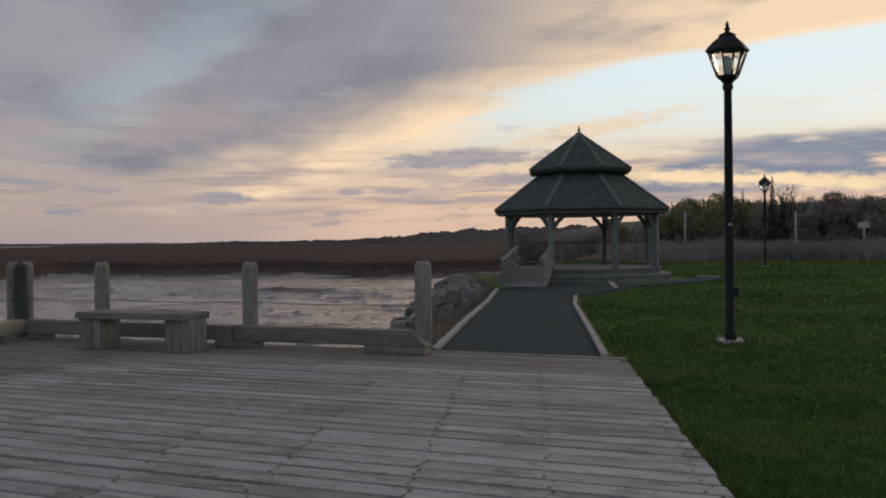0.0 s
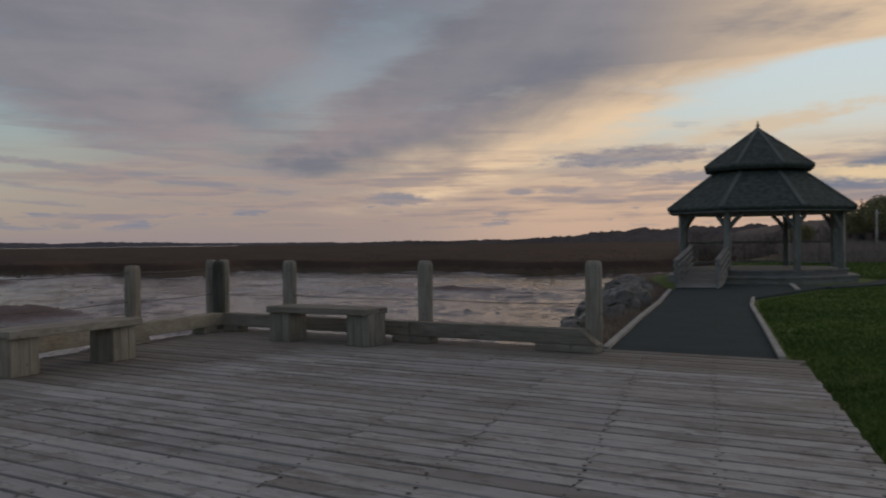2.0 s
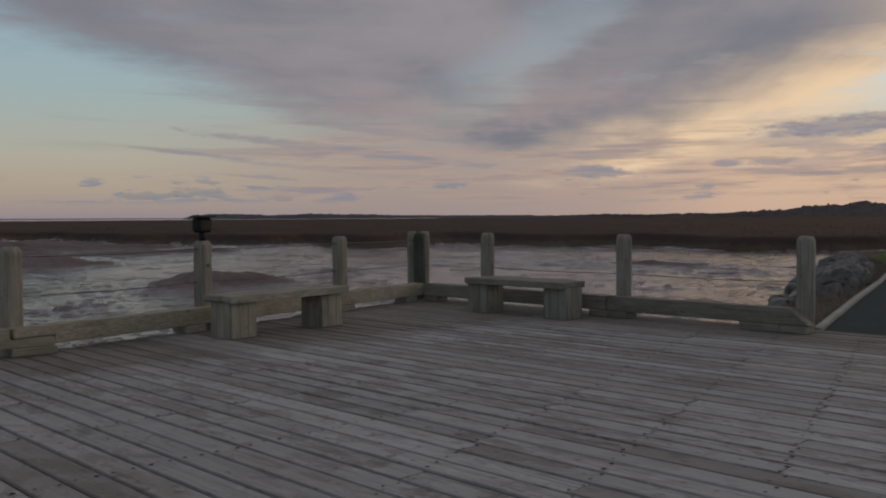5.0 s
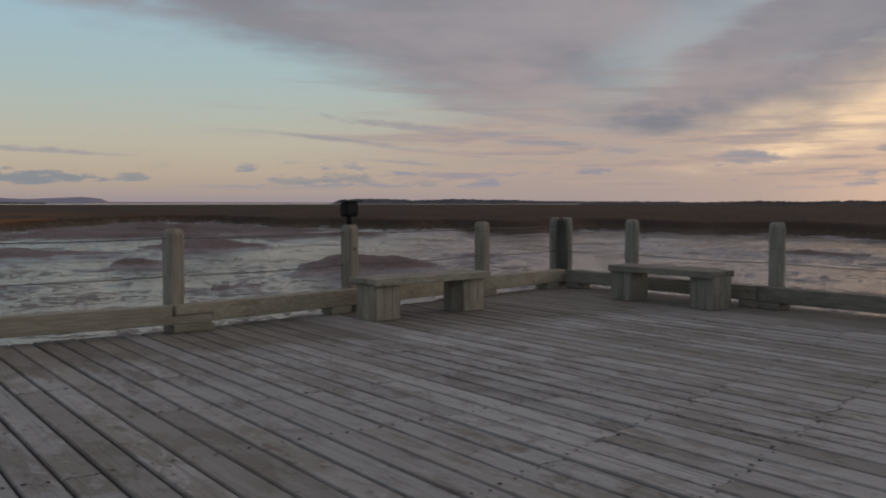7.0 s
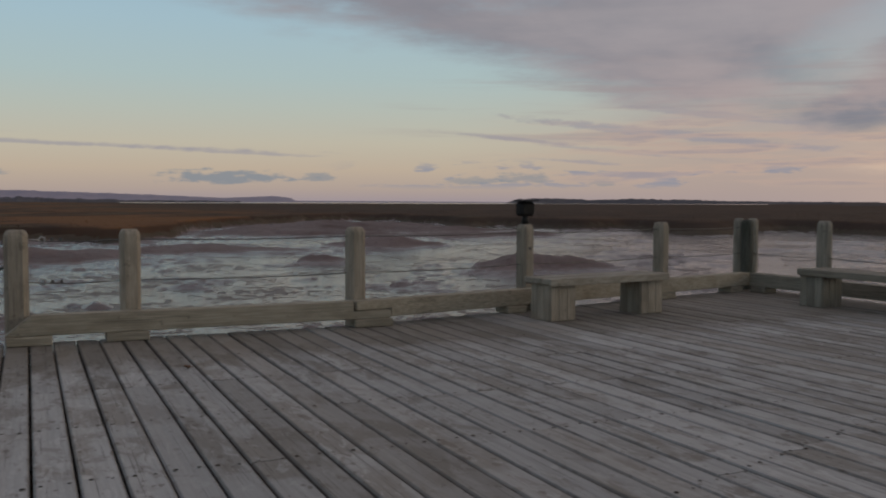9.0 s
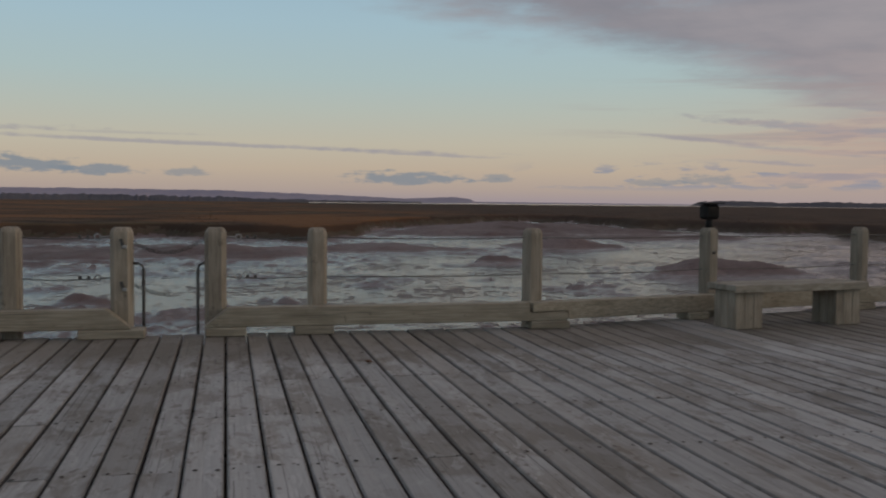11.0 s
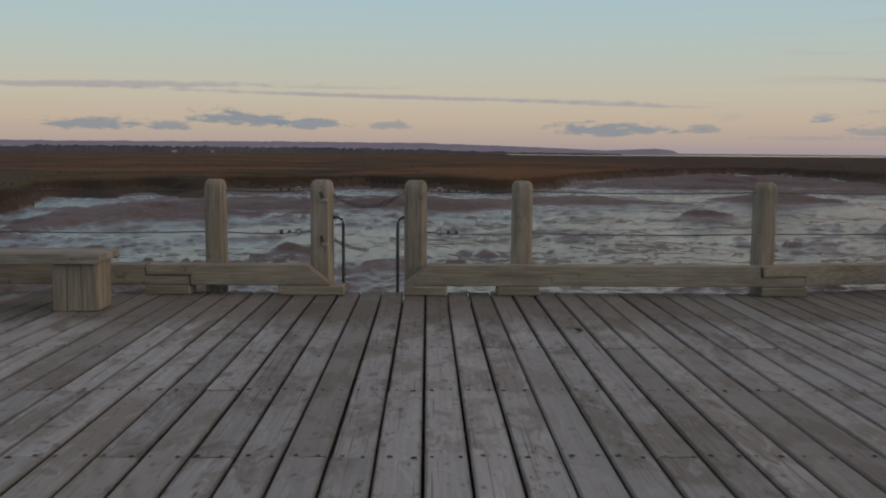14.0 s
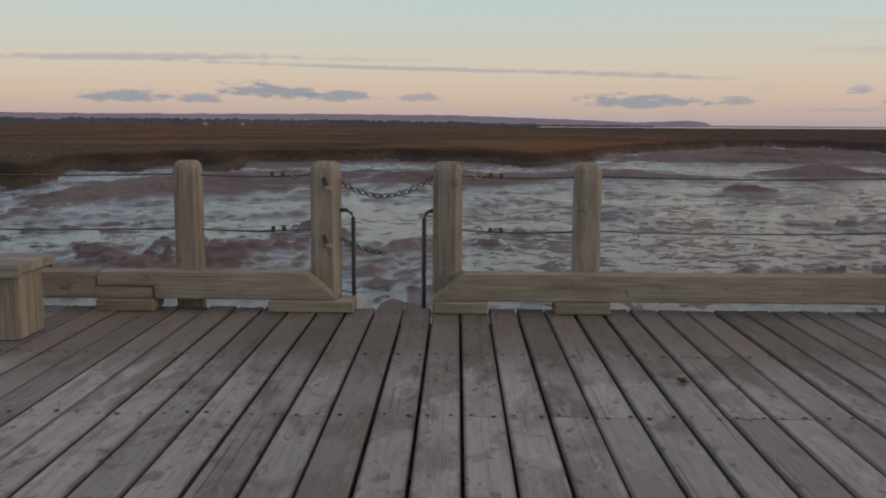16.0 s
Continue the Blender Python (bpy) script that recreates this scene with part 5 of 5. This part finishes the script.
# lawn blades, thinning with distance
n = 210000
r = 4.2 * (62 / 4.2) ** g.uniform(0, 1, n)
a = np.radians(g.uniform(-12, 17, n))
x, y = -np.sin(a) * r, np.cos(a) * r
ok = (x > east_edge(y) + 0.03) | (y > 10.75)
pathr = np.interp(y, [p[1] for p in PR], [p[0] for p in PR]) + 0.18
ok &= (y < 10.6) | (x > pathr) | (y > 29)
ok &= ~((y > 26.5) & (y < 33) & (x < np.interp(y, [27, 29.8, 32.6], [-4.8, -3.6, -3.1])))
ok &= np.hypot(x - GC.x, y - GC.y) > 3.75
x, y, r = x[ok], y[ok], r[ok]
blades("lawn_grass", x, y, ground_z(x, y) - 0.005, np.random.default_rng(1).uniform(0.025, 0.06, len(x)) * (1 + 0.012 * r), 0.004 + 0.0011 * r, LAWNM, 2, "short mown green lawn grass", 0.5)
# rank grass and brush behind the lawn
n = 70000
r = g.uniform(56, 100, n)
a = np.radians(g.uniform(-9, 13, n))
x, y = -np.sin(a) * r, np.cos(a) * r
hh = 0.35 + 1.15 * fbm(x / 4.0, y / 4.0, 3, 17) ** 1.6 * g.uniform(0.6, 1.4, n)
ok = shore_dist(x, y) > 0
blades("brush", x[ok], y[ok], ground_z(x[ok], y[ok]) - 0.02, hh[ok], np.full(ok.sum(), 0.07), TWIG, 3, "brown dry brush and rank grass behind the lawn", 0.3)
# bank weeds beside the path
n = 3500
t = g.uniform(0, 1, n)
y = 10.9 + 14 * t
x = np.interp(y, [10.6, 24.2], [-4.75, -9.0]) + g.uniform(-1.0, 0.15, n)
blades("bank_weeds", x, y, ground_z(x, y) - 0.01, g.uniform(0.06, 0.22, n), np.full(n, 0.012), FOL_B, 4, "dull weeds along the edge of the bank", 0.5)
# marsh grass
n = 9000
a = g.uniform(8, 122, n)
re = marsh_edge(a)
r = re + 1 + 160 * g.uniform(0, 1, n) ** 1.7
x, y = -np.sin(np.radians(a)) * r, np.cos(np.radians(a)) * r
ok = shore_dist(x, y) < -6
x, y, r = x[ok], y[ok], r[ok]
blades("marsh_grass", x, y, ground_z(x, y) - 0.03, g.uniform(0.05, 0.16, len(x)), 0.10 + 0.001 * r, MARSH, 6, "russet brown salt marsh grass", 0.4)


# ---------------------------------------------------------------- distance
def ridge(name, a0, a1, r, prof, mat, label, rough_, seed, thick=60.0, foot=-3.0):
    """A long low hill: heights in degrees of elevation over azimuth, built with a sloping front and back."""
    aa = np.arange(a0, a1, 0.05)
    e = np.interp(aa, [p[0] for p in prof], [p[1] for p in prof])
    e = e * (1 + 0.5 * rough_ * (fbm(aa * 1.1, aa * 0 + seed, 3, seed) - 0.5)) + 0.24 * rough_ * (fbm(aa * 6, aa * 0, 4, seed + 5) - 0.5) * np.minimum(1.0, e * 5)
    hts = 1.36 + r * np.tan(np.radians(np.maximum(e, 0.0)))
    v = []
    for off, k_ in ((-thick, 0.0), (-thick * 0.45, 0.62), (0.0, 1.0), (thick, 0.0)):
        rr = r + off
        v.append(np.stack([-np.sin(np.radians(aa)) * rr, np.cos(np.radians(aa)) * rr, foot + (hts - foot) * k_], 1))
    n_a = len(aa)
    v = np.concatenate(v)
    f = [(i * n_a + j, i * n_a + j + 1, (i + 1) * n_a + j + 1, (i + 1) * n_a + j) for i in range(3) for j in range(n_a - 1)]
    ob = new(name, np_mesh(name, v, f, mat, None, True))
    return tagged(ob, label, "hill", kind="structure")


ridge("backdrop_hill_west", 74.5, 135, 4200, [(74.5, 0.0), (75.0, 0.26), (76, 0.36), (79, 0.24), (84, 0.44), (90, 0.62), (98, 0.66), (110, 0.60), (135, 0.6)], HILL_HAZE, "long hills across the bay, tinted violet for haze", 0.16, 3, 250)
ridge("backdrop_hill_bay", 55, 76, 4300, [(55, 0.0), (62, 0.03), (70, 0.06), (76, 0.08)], HILL_HAZE, "faint far shore of the bay, tinted violet for haze", 0.1, 13, 200)
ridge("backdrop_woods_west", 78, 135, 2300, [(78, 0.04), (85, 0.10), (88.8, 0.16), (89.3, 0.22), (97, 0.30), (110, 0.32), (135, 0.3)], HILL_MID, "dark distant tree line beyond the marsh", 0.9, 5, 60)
ridge("backdrop_islands", 40, 61.6, 1900, [(40, 0.08), (48, 0.12), (50, 0.18), (54, 0.25), (56, 0.18), (58.5, 0.26), (60.9, 0.22), (61.5, 0.0)], HILL_MID, "low dark wooded islands beyond the marsh", 0.4, 7, 40)
ridge("backdrop_woods_north", 12, 42, 900, [(12, 0.85), (16, 0.78), (19.5, 0.66), (21.5, 0.68), (23, 0.54), (25, 0.33), (28, 0.15), (30.6, 0.12), (33, 0.08), (36, 0.13), (38, 0.05), (42, 0.04)], HILL_NORTH, "dark wooded hill behind the marsh", 0.9, 9, 60)
WOODS = rough_mat("wooded_slope", (0.125, 0.108, 0.100), (0.20, 0.168, 0.15), 0.25, 0.95, 0.05, 0.5)
ridge("backdrop_woods_shore", -40, 18.5, 165, [(-40, 2.4), (-10, 2.4), (-1, 1.95), (4, 1.75), (8, 1.35), (12, 0.95), (15, 0.55), (17, 0.0), (18.4, 0.0)], WOODS, "dark wooded shore rising behind the lawn", 0.35, 17, 18)
ridge("backdrop_back", 140, 318, 420, [(140, 1.5), (230, 3.0), (318, 2.5)], WOODS, "dark wooded land behind the wharf", 0.3, 19, 40)
HOUSEW = rough_mat("white_clapboard", (0.36, 0.36, 0.36), (0.45, 0.44, 0.43), 0.5)
HOUSER = rough_mat("grey_house_roof", (0.10, 0.10, 0.105), (0.15, 0.145, 0.145), 0.5)
for a, r, w in ((103.1, 2130, 7.0), (105.3, 2120, 10.0)):
    x, y = -math.sin(radians(a)) * r, math.cos(radians(a)) * r
    hs = empty("farmhouse", turned(x, y, gz_at(x, y), radians(a)))
    part("wall", box_mesh("wall", (0, 0, 2.4), (w, 7.0, 5.6), HOUSEW, 0.05), hs)
    bm = bmesh.new()
    vs = [bm.verts.new(q) for q in ((-w / 2 - 0.4, -4, 5.2), (w / 2 + 0.4, -4, 5.2), (w / 2 + 0.4, 4, 5.2), (-w / 2 - 0.4, 4, 5.2), (-w / 2 - 0.4, 0, 8.2), (w / 2 + 0.4, 0, 8.2))]
    for f in ((0, 1, 5, 4), (2, 3, 4, 5), (1, 2, 5), (3, 0, 4), (3, 2, 1, 0)):
        bm.faces.new([vs[q] for q in f])
    part("roof", bm_mesh("roof", bm, HOUSER), hs)
    tagged(hs, "small white farmhouse by the distant tree line", "house", "farmhouses across the marsh")
# rough tree tops along the wooded shore
g = np.random.default_rng(31)
n = 26000
a = g.uniform(-9, 18, n)
r = g.uniform(128, 160, n)
x, y = -np.sin(np.radians(a)) * r, np.cos(np.radians(a)) * r
topz = 1.36 + 150 * np.tan(np.radians(np.interp(a, [-9, -1, 4, 8, 12, 16, 18], [2.3, 2.05, 1.9, 1.5, 1.15, 0.85, 0.4])))
z = ground_z(x, y) + (topz - 1.0) * g.uniform(0.1, 0.9, n) * (0.7 + 0.6 * fbm(a * 1.4, a * 0 + r / 9, 3, 8))
blades("thicket", x, y, z, g.uniform(0.5, 1.6, n), np.full(n, 0.16), TWIG, 8, "tangle of bare brown trees on the wooded shore", 0.4)

# poles and a road sign among the brush
for a, r, h in ((7.93, 88, 3.7), (1.69, 80, 3.4)):
    x, y = -math.sin(radians(a)) * r, math.cos(radians(a)) * r
    root = empty("utility_pole", pose(x, y, gz_at(x, y)))
    part("shaft", tube_mesh("shaft", [(0, 0, -0.3), (0, 0, h)], [0.10, 0.075], CURB, 8), root)
    part("crossarm", box_mesh("crossarm", (0.2, 0, h - 0.3), (0.5, 0.08, 0.08), CURB, 0.01), root)
    tagged(root, "pale grey utility pole standing in the brush", "pole", "poles in the brush")
x, y = -math.sin(radians(-1.91)) * 72, math.cos(radians(-1.91)) * 72
sg = empty("road_sign", pose(x, y, gz_at(x, y)))
part("sign_post", tube_mesh("sign_post", [(0, 0, -0.3), (0, 0, 2.4)], 0.06, SIGNM, 8), sg)
part("sign_plate", box_mesh("sign_plate", (0, -0.05, 2.1), (0.75, 0.03, 0.42), SIGNM, 0.01), sg)
tagged(sg, "plain grey sign on a post by the brush", "sign")
for i in range(6):
    a = -1.4 - i * 0.55 + 2.2 * (i % 2)
    x, y = -math.sin(radians(a)) * 66, math.cos(radians(a)) * 66
    ob = new("fence_post", tube_mesh("fence_post", [(0, 0, -0.2), (0, 0, 1.25)], [0.06, 0.05], BARK, 6))
    ob.matrix_basis = pose(x, y, gz_at(x, y))
    tagged(ob, "old grey fence post in the brush", "post", "fence posts in the brush")


# ---------------------------------------------------------------- leaves on the deck
def leaf_mesh(seed):
    rd_ = random.Random(seed)
    bm = bmesh.new()
    ring = []
    for i in range(10):
        t = 2 * math.pi * i / 10
        rr = 0.055 * (1.0 if i % 2 == 0 else 0.62) * rd_.uniform(0.8, 1.15)
        ring.append(bm.verts.new((rr * math.cos(t), rr * 0.7 * math.sin(t), 0.008 + rd_.uniform(0, 0.022))))
    cv = bm.verts.new((0, 0, 0.006))
    for i in range(10):
        bm.faces.new((cv, ring[i], ring[(i + 1) % 10]))
    geo = bmesh.ops.extrude_face_region(bm, geom=bm.faces[:])
    bmesh.ops.translate(bm, vec=(0, 0, 0.002), verts=[v for v in geo["geom"] if isinstance(v, bmesh.types.BMVert)])
    return bm_mesh("fallen_leaf", bm, LEAFM)


for i, (x, y) in enumerate(((-7.58, 1.17),)):
    ob = new("fallen_leaf", leaf_mesh(i))
    ob.matrix_basis = turned(x, y, 0.002, i * 1.3)
    tagged(ob, "curled brown dead leaf lying on the planks", "leaf", "leaves on the deck")

# ---------------------------------------------------------------- planks, last
def plank_mesh(seed, length=1.0, slant=0.0):
    """A plank with eased edges and a slight cup; slant cuts its far end askew."""
    rd_ = random.Random(seed)
    a, e, t = 0.0982, 0.010, 0.05
    prof = [(-a, -t), (a, -t), (a, -e), (a - e, rd_.uniform(-0.001, 0.001)), (0, -0.002), (-a + e, rd_.uniform(-0.001, 0.001)), (-a, -e)]
    v = [(x * length + (slant * y if x > 0 else 0.0), y, z) for x in (-0.5, 0.5) for y, z in prof]
    m_ = len(prof)
    bm = bmesh.new()
    vs = [bm.verts.new(p) for p in v]
    for j in range(m_):
        bm.faces.new((vs[j], vs[(j + 1) % m_], vs[m_ + (j + 1) % m_], vs[m_ + j]))
    bm.faces.new(vs[:m_][::-1])
    bm.faces.new(vs[m_:])
    bmesh.ops.recalc_face_normals(bm, faces=bm.faces)
    return bm_mesh("plank", bm, DECK)


PLANKS = [plank_mesh(i) for i in range(4)]
rp = random.Random(77)
nails = []


def joists(y):
    """Where the joists cross under a plank: parallel to the lawn's edge on one side, to the wharf's face on the other."""
    e = east_edge(y)
    out = [e - u for u in (0.1, 1.0, 1.8, 2.7, 3.6)]
    return sorted(out + [x for x in np.arange(-10.45, 3.0, 1.15) if west_edge(y) + 0.08 < x < e - 4.3])


for i in range(-27, 51):
    y = -0.006 + PITCH * (i + 0.5)
    if y > 10.62:
        continue
    x0, x1 = west_edge(y) + rp.uniform(-0.015, 0.015), east_edge(y) + rp.uniform(-0.012, 0.008)
    if y > 10.2:
        x1 = min(x1, -2.2)
    JX = joists(y)
    cuts = [x0]
    last = x1 - rp.choice([1.0, 1.8, 1.8, 2.7, 3.6])
    cut = x0 + rp.choice([2.4, 3.6, 4.7])
    while cut < last - 1.6:
        cuts.append(float(min(JX, key=lambda q: abs(q - cut))))
        cut = cuts[-1] + rp.choice([3.45, 4.6])
    cuts += [float(min(JX, key=lambda q: abs(q - last))), x1]
    cuts = sorted(set(cuts))
    for a, c in zip(cuts, cuts[1:]):
        ln = c - a - 0.008
        skew = c == x1 and y < 10.2
        ob = part("plank", plank_mesh(i, ln, -0.309) if skew else PLANKS[rp.randrange(4)], deck)
        ob.matrix_basis = Matrix.Translation(((a + c) / 2, y + rp.uniform(-0.002, 0.002), rp.uniform(-0.003, 0.003))) @ Matrix.Rotation(rp.uniform(-0.0006, 0.0006), 4, "Z") @ Matrix.Rotation(rp.uniform(-0.02, 0.02), 4, "X") @ Matrix.Diagonal((1 if skew else ln, rp.uniform(0.972, 1.012), 1, 1))
    for jx in JX:
        if x0 + 0.05 < jx < x1 - 0.05:
            for q in (-0.055, 0.055):
                nails.append((jx + rp.uniform(-0.02, 0.02), y + q + rp.uniform(-0.012, 0.012), rp.uniform(0.009, 0.016)))
nv, nf = [], []
for x, y, r in nails:
    b0 = len(nv)
    for i in range(6):
        nv.append((x + r * math.cos(i * 1.0472), y + r * math.sin(i * 1.0472), 0.0045))
    nf += [(b0, b0 + 1, b0 + 2, b0 + 3), (b0, b0 + 3, b0 + 4, b0 + 5)]
nl = part("nails", np_mesh("nails", nv, nf, NAIL), deck)
nl["kind"] = "stuff"
